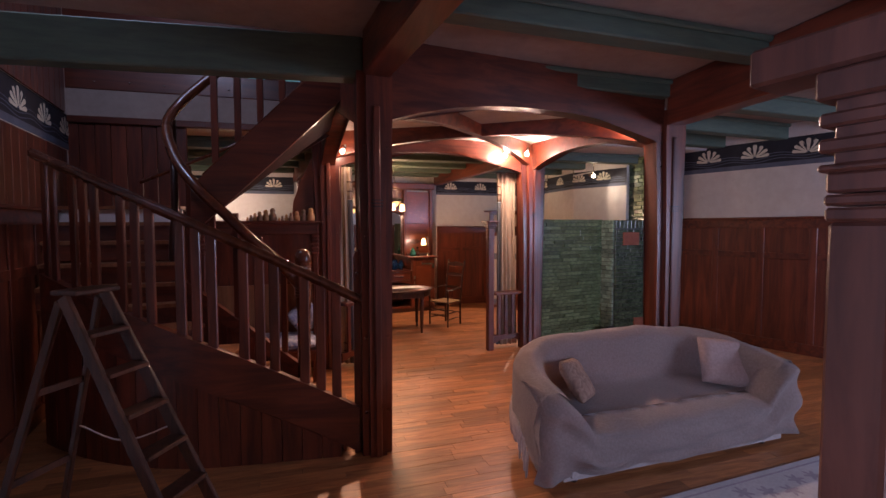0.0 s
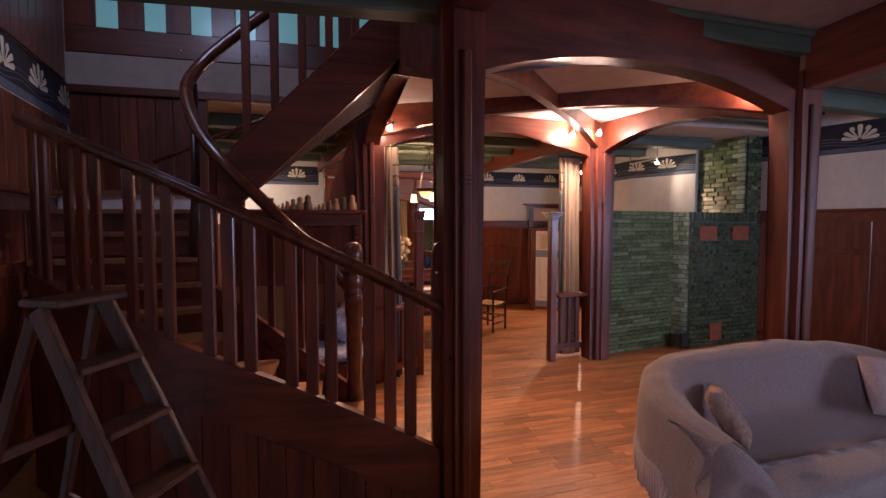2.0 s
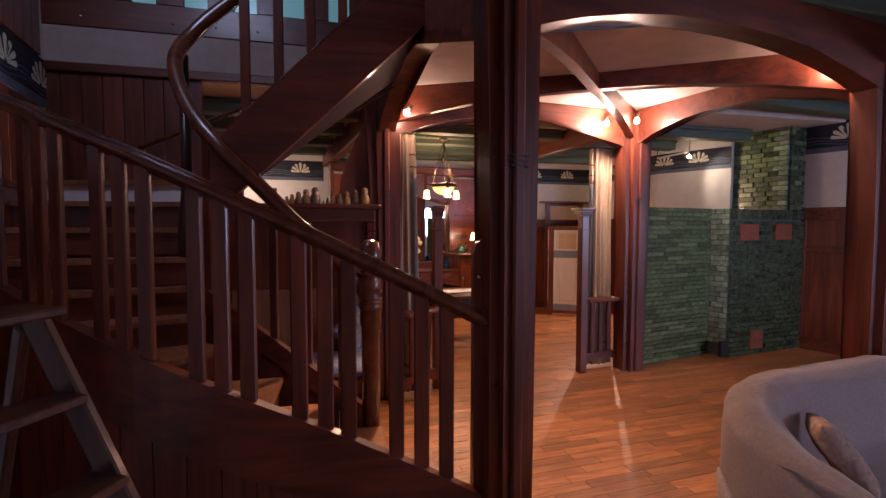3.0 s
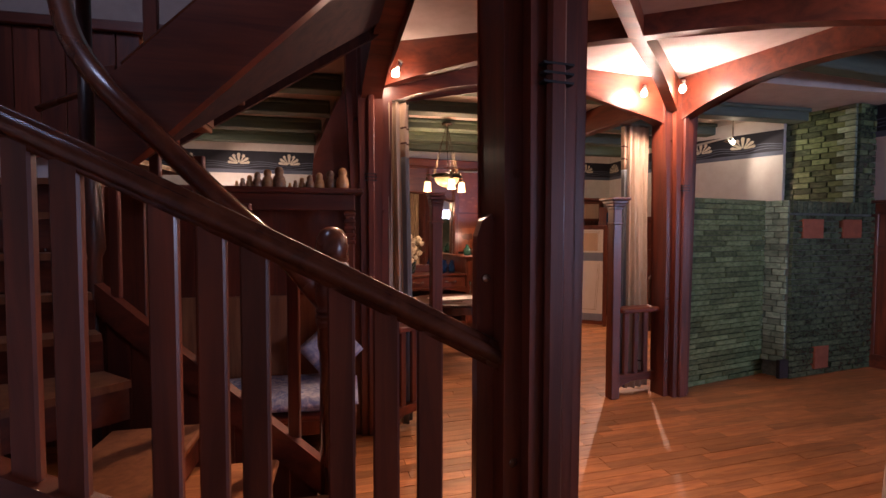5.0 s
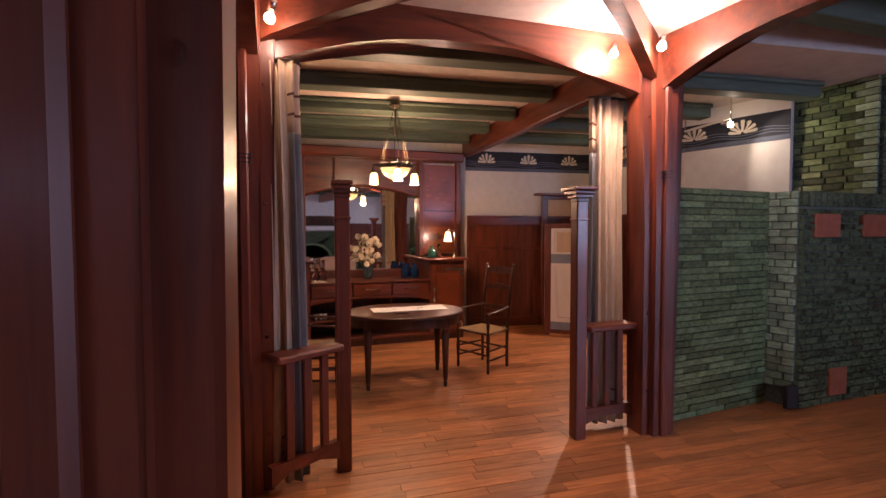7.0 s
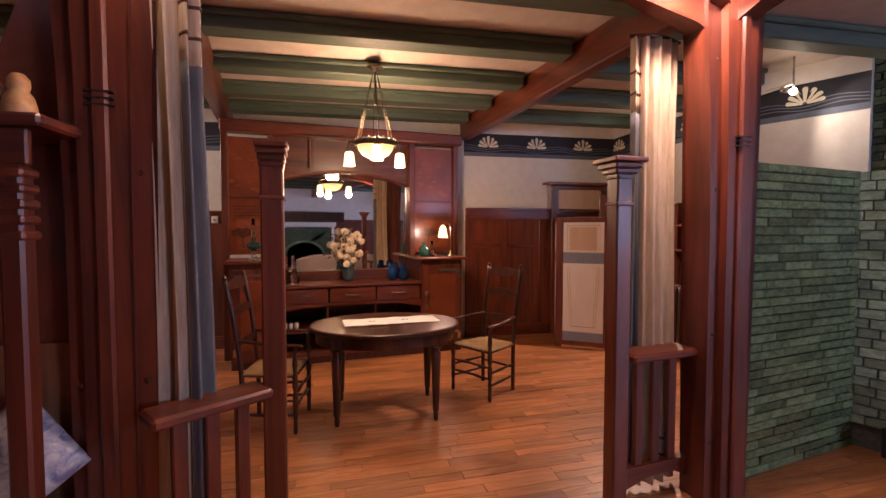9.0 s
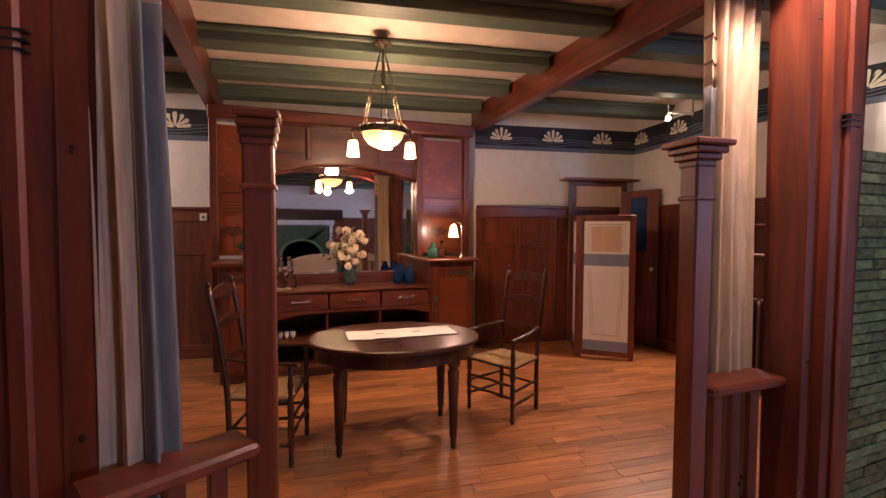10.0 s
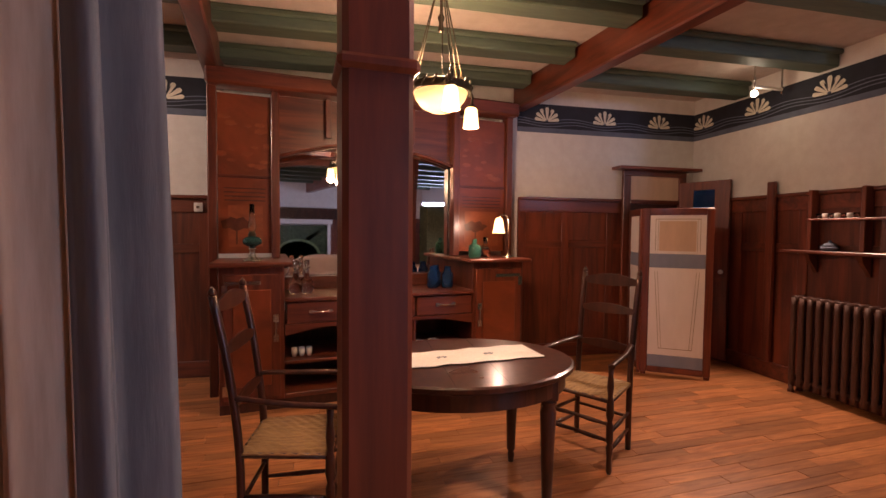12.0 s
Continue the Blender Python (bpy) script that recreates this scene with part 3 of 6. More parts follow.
def prism(pts, z0, z1):
    bm = bmesh.new()
    lo, hi = [bm.verts.new((x, y, z0)) for x, y in pts], [bm.verts.new((x, y, z1)) for x, y in pts]
    bm.faces.new(lo[::-1]), bm.faces.new(hi)
    for i in range(len(pts)):
        j = (i + 1) % len(pts)
        bm.faces.new((lo[i], lo[j], hi[j], hi[i]))
    bmesh.ops.recalc_face_normals(bm, faces=bm.faces)
    return bm


part("wall_core", prism([(2.93, 5.19), (4.13, 5.43), (4.13, 5.66), (2.93, 5.49)], 0, 1.905), MORTAR, LOWW)
part("block_core", prism([(4.135, 5.43), (4.235, 5.21), (5.70, 5.395), (5.70, 5.9), (4.9, 5.85), (4.135, 5.7)], 0, 1.905), MORTARL, FIRE)
part("chimney_core", prism([(5.03, 6.42), (5.34, 5.38), (5.72, 5.43), (5.72, 6.5)], 1.906, 3.298), MORTAR, CHIM)


def brick_face(parent, a, b, z0, z1, bw, bh, mats, joint=0.008, proud=0.03, seed=1, wild=0.25, skip=None):
    """Courses of single bricks on a face from a to b (room on the right of the way), uneven in length and depth."""
    rnd = random.Random(seed)
    m, n = axis((*a, 0), (*b, 0))
    shapes = {}
    z, row = z0, 0
    while z < z1 - bh * 0.6:
        x = -bw * (0.5 if row % 2 else 0.0) - rnd.random() * bw * wild
        while x < n - 0.01:
            w = bw * (1 + (rnd.random() - 0.5) * wild)
            x0, x1 = max(x, 0), min(x + w, n)
            x += w
            if x1 - x0 < 0.02 or (skip and skip((x0 + x1) / 2, z + bh / 2)):
                continue
            key = round((x1 - x0) / 0.012)
            d = proud + rnd.choice((0, 0.004, 0.008))
            if (key, d) not in shapes:
                q = box(-key * 0.006 + joint / 2, -d, joint / 2, key * 0.006 - joint / 2, 0.02, bh - joint / 2, None, 0.004)
                me = bpy.data.meshes.new("brick")
                q.to_mesh(me)
                q.free()
                me.materials.append(mats[0])
                shapes[key, d] = me
            ob = new("brick", shapes[key, d])
            ob.parent = parent
            ob.matrix_basis = m @ pose((x0 + x1) / 2, 0, z, rnd.uniform(-0.5, 0.5), rnd.uniform(-0.35, 0.35), rnd.uniform(-0.6, 0.6))
            if len(mats) > 1 and rnd.random() < 0.3:
                ob.material_slots[0].link = 'OBJECT'
                ob.material_slots[0].material = rnd.choice(mats[1:])
        z += bh
        row += 1


# ---------------------------------------------------------------- stairs
def stair_plan(s):
    """The outer side of the stairs in plan: straight from the post, then bending back to the wall."""
    return Vector((-s, 2.425 + 0.065 * s + 0.28 * max(0.0, s - 1.0) ** 2))


def stringer_line(s):
    return 0.38 + 0.56 * s - 0.055 * s * s


def rail_line(s):
    return 1.245 + 0.535 * s - 0.03 * s * s


def ribbon(ss, low, high, thick, out=0.0):
    """A bent board along the stairs' outer side between two heights."""
    bm = bmesh.new()
    rows = []
    for s in ss:
        p = stair_plan(s)
        d = (stair_plan(s + 0.01) - p).normalized()
        n = Vector((d.y, -d.x)) * -1
        a, c = p - n * out, p + n * (thick - out)
        rows.append([bm.verts.new((a.x, a.y, low(s))), bm.verts.new((a.x, a.y, high(s))), bm.verts.new((c.x, c.y, high(s))), bm.verts.new((c.x, c.y, low(s)))])
    for p, q in zip(rows, rows[1:]):
        for k in range(4):
            bm.faces.new((p[k], p[(k + 1) % 4], q[(k + 1) % 4], q[k]))
    bm.faces.new(rows[0][::-1]), bm.faces.new(rows[-1])
    bmesh.ops.recalc_face_normals(bm, faces=bm.faces)
    return bm


def stair_frame(s):
    p, q = stair_plan(s), stair_plan(s + 0.01)
    return axis((p.x, p.y, 0), (q.x, q.y, 0))[0]


STAIR = thing("staircase", "dark red winding wooden staircase with turned newel and slat balusters", "staircase", kind="structure")
steps = [0.02 + 0.12 * k for k in range(22)]
part("outer_stringer", ribbon(steps, lambda s: max(0.0, stringer_line(s) - 0.36), stringer_line, 0.06, 0.03), WOOD_X, STAIR, "plain dark red string board")
for k in range(16):
    s0 = 0.16 + 0.15 * k
    s1 = s0 + 0.144
    if stringer_line(s0) - 0.37 > 0.02:
        part("board", ribbon([s0, s1], lambda s: 0.0, lambda s: stringer_line(s) - 0.365, 0.02, -0.002), WOOD_V, STAIR)
part("under_rail", ribbon([s for s in steps if s > 0.12], lambda s: max(0.0, stringer_line(s) - 0.405), lambda s: stringer_line(s) - 0.355, 0.035, 0.045), WOOD_X, STAIR)
bm = ribbon([-0.06 + 0.06 * k for k in range(46)], lambda s: rail_line(s) - 0.042, lambda s: rail_line(s) + 0.040, 0.062, 0.031)
bmesh.ops.bevel(bm, geom=[e for e in bm.edges if len(e.link_faces) == 2 and e.calc_face_angle() > 1.2], offset=0.017, segments=3, affect='EDGES')
for f in bm.faces:
    f.smooth = True
part("end_board", extrude_profile([(-0.055, 0.0), (0.0, 0.0), (0.0, 1.60), (-0.012, 1.645), (-0.04, 1.625), (-0.055, 1.58)], 0.05, pose(0.004, 2.47, 0)), WOOD_V, STAIR, "short dark board at the end of the handrail")
part("end_bolt", lathe([(0.0, 0), (0.014, 0), (0.012, 0.008), (0, 0.012)], pose(-0.025, 2.444, 1.46, 90, 0, 0), 10), METAL, STAIR)
part("outer_handrail", bm, RAILW, STAIR, "polished dark handrail")
for s in (0.19, 0.31, 0.43, 0.65, 0.755, 0.87, 1.09, 1.20, 1.31, 1.53, 1.64, 1.75, 1.97, 2.07, 2.17, 2.38, 2.48):
    part("baluster", box(-0.036, -0.014, stringer_line(s) - 0.01, 0.036, 0.014, rail_line(s) - 0.02, stair_frame(s), 0.006), WOOD_V, STAIR)
# treads of the straight flight
W = 0.86
for i in range(4):
    s0, z = 0.12 + 0.32 * i, 0.18 * (i + 1)
    y0 = stair_plan(s0 + 0.15).y + 0.035
    part("tread", box(-s0 - 0.35, y0, z - 0.035, -s0 + 0.03, y0 + W, z, None, 0.008), OAK if i < 3 else PINE, STAIR)
    part("riser", box(-s0 - 0.02, y0 + 0.003, z - 0.17, -s0, y0 + W - 0.01, z - 0.036, None, 0), WOOD_X, STAIR)
# winders fanning round the inner pole, then the landing
C = Vector((-1.74, 3.92))
edges = [((-1.42, 3.56), (-2.05, 3.0), 0.90), ((-1.60, 3.72), (-2.55, 3.36), 1.09), ((-1.68, 3.82), (-2.78, 3.58), 1.28), ((-1.73, 3.87), (-2.84, 3.76), 1.48),
         ((-1.74, 3.97), (-2.92, 3.98), 1.69), ((-1.74, 4.05), (-2.97, 4.22), 1.88), ((-1.74, 4.14), (-3.02, 4.48), 2.05), ((-1.60, 4.98), (-3.10, 4.98), 2.05)]
for (p, q, z), (p2, q2, _) in zip(edges, edges[1:]):
    d = (Vector(q) - Vector(p)).normalized()
    nose = Vector((-d.y, d.x)) * 0.03
    near = [Vector(p) + nose, Vector(q) + nose]
    part("tread", prism([tuple(near[0]), tuple(near[1]), q2, p2], z - 0.035, z), PINE, STAIR)
    mm, nn = axis((*p, 0), (*q, 0))
    part("riser", box(0.0, -0.02, z - 0.19, nn, 0.0, z - 0.036, mm, 0), WHITEP if z > 2.0 else WOOD_X, STAIR)
# inner pole and inner rail from the turned newel up round the bend
part("pole", lathe([(0.055, 0.0), (0.055, 1.0), (0.05, 1.45), (0.068, 1.5), (0.06, 1.7), (0.035, 2.0), (0.032, 2.9)], pose(C.x, C.y, 0), 16), DARKW, STAIR, "polished dark pole")
NEWEL = (-0.485, 3.40)
inner = [(NEWEL[0] - 0.04, NEWEL[1] + 0.02, 1.26), (-0.72, 3.39, 1.505), (-0.96, 3.37, 1.735), (-1.18, 3.36, 1.965), (-1.40, 3.38, 2.19), (-1.62, 3.55, 2.48), (-1.74, 3.74, 2.80), (-1.67, 3.90, 3.05), (-1.43, 3.96, 3.32), (-1.1, 4.0, 3.62), (-0.6, 4.0, 4.02)]
part("inner_handrail", tube(smooth_path(inner, 6), 0.048, 12, 1.0), RAILW, STAIR, "polished dark curved handrail")
turned = [(0.062, 0.0), (0.062, 1.02), (0.070, 1.05), (0.070, 1.14), (0.078, 1.165), (0.078, 1.178), (0.066, 1.184), (0.078, 1.19), (0.078, 1.203), (0.066, 1.209), (0.078, 1.215), (0.078, 1.228), (0.066, 1.24),
          (0.080, 1.27), (0.083, 1.30), (0.080, 1.34), (0.064, 1.372), (0.078, 1.38), (0.078, 1.393), (0.066, 1.399), (0.078, 1.405), (0.078, 1.418), (0.066, 1.424), (0.078, 1.43), (0.078, 1.443), (0.066, 1.449),
          (0.077, 1.46), (0.078, 1.52), (0.070, 1.565), (0.052, 1.598), (0.026, 1.612), (0, 1.616)]
part("newel", lathe(turned, pose(*NEWEL, 0), 28), RAILW, STAIR, "turned dark newel with a domed head")
# inner stringer with lighter boarding under it
im, il = axis((*NEWEL, 0), (C.x, C.y, 0))
part("inner_stringer", extrude_profile([(0.05, 0.33), (il - 0.03, 1.17), (il - 0.03, 1.33), (0.05, 0.49)], 0.05, im), WOOD_X, STAIR)
for k in range(9):
    x0, x1 = 0.08 + 0.148 * k, 0.08 + 0.148 * (k + 1) - 0.006
    part("inner_board", extrude_profile([(x0, 0), (x1, 0), (x1, 0.295 + 0.655 * x1), (x0, 0.295 + 0.655 * x0)], 0.02, im), WOOD_V, STAIR)
for k in range(5):
    x = 0.2 + 0.25 * k
    p = im @ Vector((x, 0, 0))
    part("baluster", box(x - 0.03, -0.013, 0.46 + 0.655 * x, x + 0.03, 0.013, 1.30 + 0.95 * x, im, 0.005), WOOD_V, STAIR)
# second flight, rising to the right over the settle
um = pose(0, 3.45, 0)
part("upper_stringer", extrude_profile([(-1.46, 1.90), (-1.36, 1.86), (-1.19, 2.015), (-0.49, 2.695), (-0.05, 3.12), (-0.05, 3.61), (-0.65, 3.01), (-1.36, 2.30), (-1.46, 2.20)], 0.07, um), WOOD_X, STAIR, "plain dark red upper string board")
part("string_edge", bar((-1.36, 3.43, 2.308), (-0.06, 3.43, 3.608), 0.03, 0.016, 0.005), RAILW, STAIR, "polished upper edge")
for i in range(7):
    x, z = -1.42 + 0.19 * i, 2.22 + 0.18 * i
    part("tread", box(x - 0.02, 3.49, z - 0.03, x + 0.20, 4.24, z, None, 0.006), PINE, STAIR)
    part("riser", box(x, 3.49, z - 0.18, x + 0.02, 4.23, z - 0.032, None, 0), WOOD_X, STAIR)
# sheet closing the upper flight from below, coloured as if in shade
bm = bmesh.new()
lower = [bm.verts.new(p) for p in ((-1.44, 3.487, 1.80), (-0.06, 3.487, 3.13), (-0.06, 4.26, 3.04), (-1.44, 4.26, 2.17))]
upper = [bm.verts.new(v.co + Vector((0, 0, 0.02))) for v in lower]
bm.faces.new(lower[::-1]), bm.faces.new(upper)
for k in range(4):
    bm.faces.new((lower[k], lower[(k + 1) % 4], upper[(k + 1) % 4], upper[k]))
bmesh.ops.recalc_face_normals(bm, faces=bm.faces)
part("soffit", bm, SOFFIT, STAIR, "closed underside of the upper flight with shade in its colour")
part("far_handrail", tube([(-2.18, 4.30, 2.30), (-1.75, 4.30, 2.50), (-1.30, 4.30, 2.71), (-0.9, 4.30, 2.92)], 0.018, 10), RAILW, STAIR, "thin polished rail along the far side")
part("far_stringer", extrude_profile([(-1.44, 2.10), (-0.06, 2.98), (-0.06, 3.62), (-1.44, 2.30)], 0.03, pose(0, 4.28, 0)), DARKW, STAIR)
for i in range(6):
    x = -1.25 + 0.2 * i
    part("baluster", box(x - 0.03, 3.435, 2.42 + 1.0 * (x + 1.25), x + 0.03, 3.463, 3.42 + 0.9 * (x + 1.25), None, 0.005), WOOD_V, STAIR)
# head of the well: panelled back wall, plaster strip, board with studs, row of small panes
WELL = thing("wall_stairwell", "dark boarded stairwell wall with a plaster strip and a row of small teal panes", "wall", kind="structure")
for k in range(16):
    x = -3.2 + 0.162 * k
    part("board", box(x, 5.0, 0, x + 0.156, 5.04, 3.04, None, 0.004), WOOD_V, WELL) if x < -1.95 else None
part("rail", box(-3.2, 4.96, 3.04, 0.1, 5.04, 3.12, None, 0.008), WOOD_X, WELL)
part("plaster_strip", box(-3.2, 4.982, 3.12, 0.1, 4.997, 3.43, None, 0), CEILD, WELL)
part("studded_board", box(-3.2, 4.97, 3.43, 0.1, 5.04, 3.685, None, 0.008), WOOD_X, WELL)
for k in range(9):
    part("stud", lathe([(0, 0), (0.012, 0), (0.008, 0.006), (0, 0.008)], pose(-2.85 + 0.36 * k, 4.97, 3.52, 90, 0, 0), 8), METAL, WELL)
for k in range(8):
    x = -2.88 + 0.424 * k
    part("pane", box(x, 4.99, 3.686, x + 0.19, 5.02, 4.02, None, 0), PANE, WELL, "small lit teal window pane")
    part("mullion", box(x + 0.193, 4.975, 3.686, x + 0.421, 5.05, 4.02, None, 0.004), WOOD_V, WELL)
part("mullion", box(-3.2, 4.975, 3.686, -2.883, 5.05, 4.02, None, 0.004), WOOD_V, WELL)
part("head_board", box(-3.2, 4.97, 4.021, 0.1, 5.05, 5.3, None, 0), WOOD_X, WELL)
solid("ceiling_stairwell", box(-3.4, 2.1, 5.3, 0.3, 5.3, 5.4, None, 0), CEIL, "plain plaster ceiling over the stairs", "ceiling", "structure")
solid("wall_well_front", box(-2.8, 2.16, 3.325, 0.1, 2.30, 5.3, None, 0), CEIL, "plain plaster wall over the stair opening", "wall", "structure")
solid("wall_well_side", box(0.02, 2.30, 3.45, 0.16, 5.06, 5.3, None, 0), CEIL, "plain plaster wall over the stairs", "wall", "structure")

# ---------------------------------------------------------------- settle with shelf of dolls


def settle():
    t = thing("settle", "dark red high-backed wooden settle with a shelf along its top", "settle")
    part("back_board", box(-1.68, 4.86, 0.0, -0.34, 4.90, 1.86, None, 0.006), WOOD_V, t)
    part("lower_panel", box(-1.66, 4.84, 0.42, -0.36, 4.859, 1.10, None, 0.004), PINE, t)
    part("shelf", box(-1.72, 4.50, 1.86, -0.30, 4.92, 1.90, None, 0.01), WOOD_X, t)
    part("shelf_apron", box(-1.68, 4.54, 1.74, -0.36, 4.57, 1.859, None, 0.006), WOOD_X, t)
    for x in (-1.66, -0.40):
        part("end_post", box(x - 0.035, 4.515, 0.0, x + 0.035, 4.585, 1.74, None, 0.01), WOOD_V, t)
        for k in range(5):
            part("carved_notch", box(x - 0.045, 4.505, 1.50 + 0.05 * k, x + 0.045, 4.595, 1.53 + 0.05 * k, None, 0.008), WOOD_V, t)
    part("seat", box(-1.66, 4.20, 0.36, -0.36, 4.86, 0.40, None, 0.01), WOOD_X, t)
    part("seat_front", box(-1.64, 4.23, 0.26, -0.38, 4.26, 0.358, None, 0.006), WOOD_V, t)
    part("seat_end", box(-0.385, 4.261, 0.26, -0.36, 4.86, 0.358, None, 0.006), WOOD_V, t)
    for x in (-1.61, -0.405):
        part("leg", box(x - 0.03, 4.261, 0.0, x + 0.03, 4.32, 0.2595, None, 0.006), WOOD_V, t)
    for y in (4.42, 4.56, 4.70):
        part("end_slat", box(-0.382, y - 0.02, 0.0, -0.364, y + 0.02, 0.2595, None, 0.003), WOOD_V, t)
    part("wing_board", extrude_profile([(-0.36, 1.91), (-0.72, 1.91), (-0.70, 2.15), (-0.60, 2.42), (-0.45, 2.74), (-0.28, 3.05), (-0.30, 2.7)], 0.04, pose(0.03, 4.90, 0)), MARQ, t, "curved wing board with dark inlay")
    return t


settle()


def pad(w, d, h, seed=0, puff=0.5):
    """A soft pad: a rounded box with uneven bulges."""
    bm = bmesh.new()
    bmesh.ops.create_grid(bm, x_segments=14, y_segments=14, size=0.5)
    top = list(bm.verts)
    ext = bmesh.ops.extrude_face_region(bm, geom=list(bm.faces))
    up = [g for g in ext["geom"] if isinstance(g, bmesh.types.BMVert)]
    for side, vs in ((-1, top), (1, up)):
        for v in vs:
            x, y = v.co.x * 2, v.co.y * 2
            k = max(0.0, (1 - abs(x) ** 4)) ** puff * max(0.0, (1 - abs(y) ** 4)) ** puff
            nz = noise.noise(Vector((x * 1.7 + seed, y * 1.7, side)))
            v.co = Vector((x * w / 2 * (1 - 0.05 * abs(y) ** 3 * 0), y * d / 2, side * h / 2 * (0.12 + 0.88 * k) * (1 + 0.22 * nz)))
    for f in bm.faces:
        f.smooth = True
    bmesh.ops.recalc_face_normals(bm, faces=bm.faces)
    return bm


t = thing("seat_cushion", "pale cushion with blue floral pattern on the settle", "cushion", at=(-0.90, 4.50, 0.46))
part("cushion_cover", pad(1.1, 0.58, 0.13, 2), FLORAL, t)
t = thing("pillow", "pale pillow with blue floral pattern leaning on the settle back", "pillow", at=(-0.54, 4.68, 0.71))
q = part("pillow_cover", pad(0.35, 0.34, 0.13, 5), FLORAL, t)
q.matrix_basis = pose(0, 0, 0, 70, 0, 12) @ Matrix.Rotation(radians(38), 4, 'Z')


def doll(h):
    bm = lathe([(0, 0), (0.24 * h, 0), (0.29 * h, 0.10 * h), (0.30 * h, 0.28 * h), (0.25 * h, 0.50 * h), (0.17 * h, 0.62 * h), (0.20 * h, 0.72 * h), (0.19 * h, 0.86 * h), (0.11 * h, 0.97 * h), (0, h)], None, 16)
    return bm


for x0, rise, count in ((-1.18, 1, 6), (-0.82, 1, 7)):
    x = x0
    for i in range(count):
        h = (0.05 + 0.022 * i) * (1.0 if x0 < -1 else 0.9)
        t = tagged(part("nesting_doll", doll(h), DOLLP if i % 2 else DOLLW), "turned and painted nesting doll on the settle shelf", "doll", "nesting dolls")
        t.matrix_world = Matrix.Translation((x, 4.66 + 0.01 * (i % 3), 1.90))
        x += 0.036 + 0.0115 * i * 0.9

# ---------------------------------------------------------------- low balustrades and curtains at the dining opening


def low_screen(at, turn, flip, rail_turn, cap, label):
    """A free post with a moulded cap, joined to the hall post by a short balustrade."""
    t = thing("low_screen", label, "balustrade", "screens at the dining room opening", at=(*at, 0), turn=turn)
    part("post", box(-0.047, -0.047, 0.0, 0.047, 0.047, 1.86, None, 0.008), WOOD_V, t)
    part("neck_ring", box(-0.054, -0.054, 1.66, 0.054, 0.054, 1.68, None, 0.006), WOOD_V, t)
    for k, w in enumerate((0.052, 0.052 + (cap - 0.05) * 0.3, 0.052 + (cap - 0.05) * 0.6)):
        part("cap_step", box(-w, -w, 1.80 + 0.028 * k, w, w, 1.828 + 0.028 * k, None, 0.006), WOOD_X, t)
    part("cap_plate", box(-cap, -cap, 1.886, cap, cap, 1.912, None, 0.006), WOOD_X, t)
    s, rm = flip, pose(0, 0, 0, 0, 0, rail_turn)
    part("cap_rail", box(s * 0.048, -0.085, 0.82, s * 0.50, 0.085, 0.865, rm, 0.012), WOOD_X, t)
    part("foot_rail", extrude_profile([(s * 0.048, 0.10), (s * 0.048, 0.22), (s * 0.52, 0.22), (s * 0.52, 0.10), (s * 0.40, 0.15), (s * 0.20, 0.15)], 0.05, rm), WOOD_X, t)
    for k in range(3):
        x = s * (0.15 + 0.12 * k)
        part("slat", box(x - 0.027, -0.016, 0.22, x + 0.027, 0.016, 0.82, rm, 0.005), WOOD_V, t)
    return t


low_screen((2.055, 5.06), 5, 1, 4, 0.102, "dark red wooden post and short balustrade beside a curtain")
low_screen((0.312, 4.945), 5, -1, 32, 0.068, "dark red wooden post and short balustrade beside a curtain")


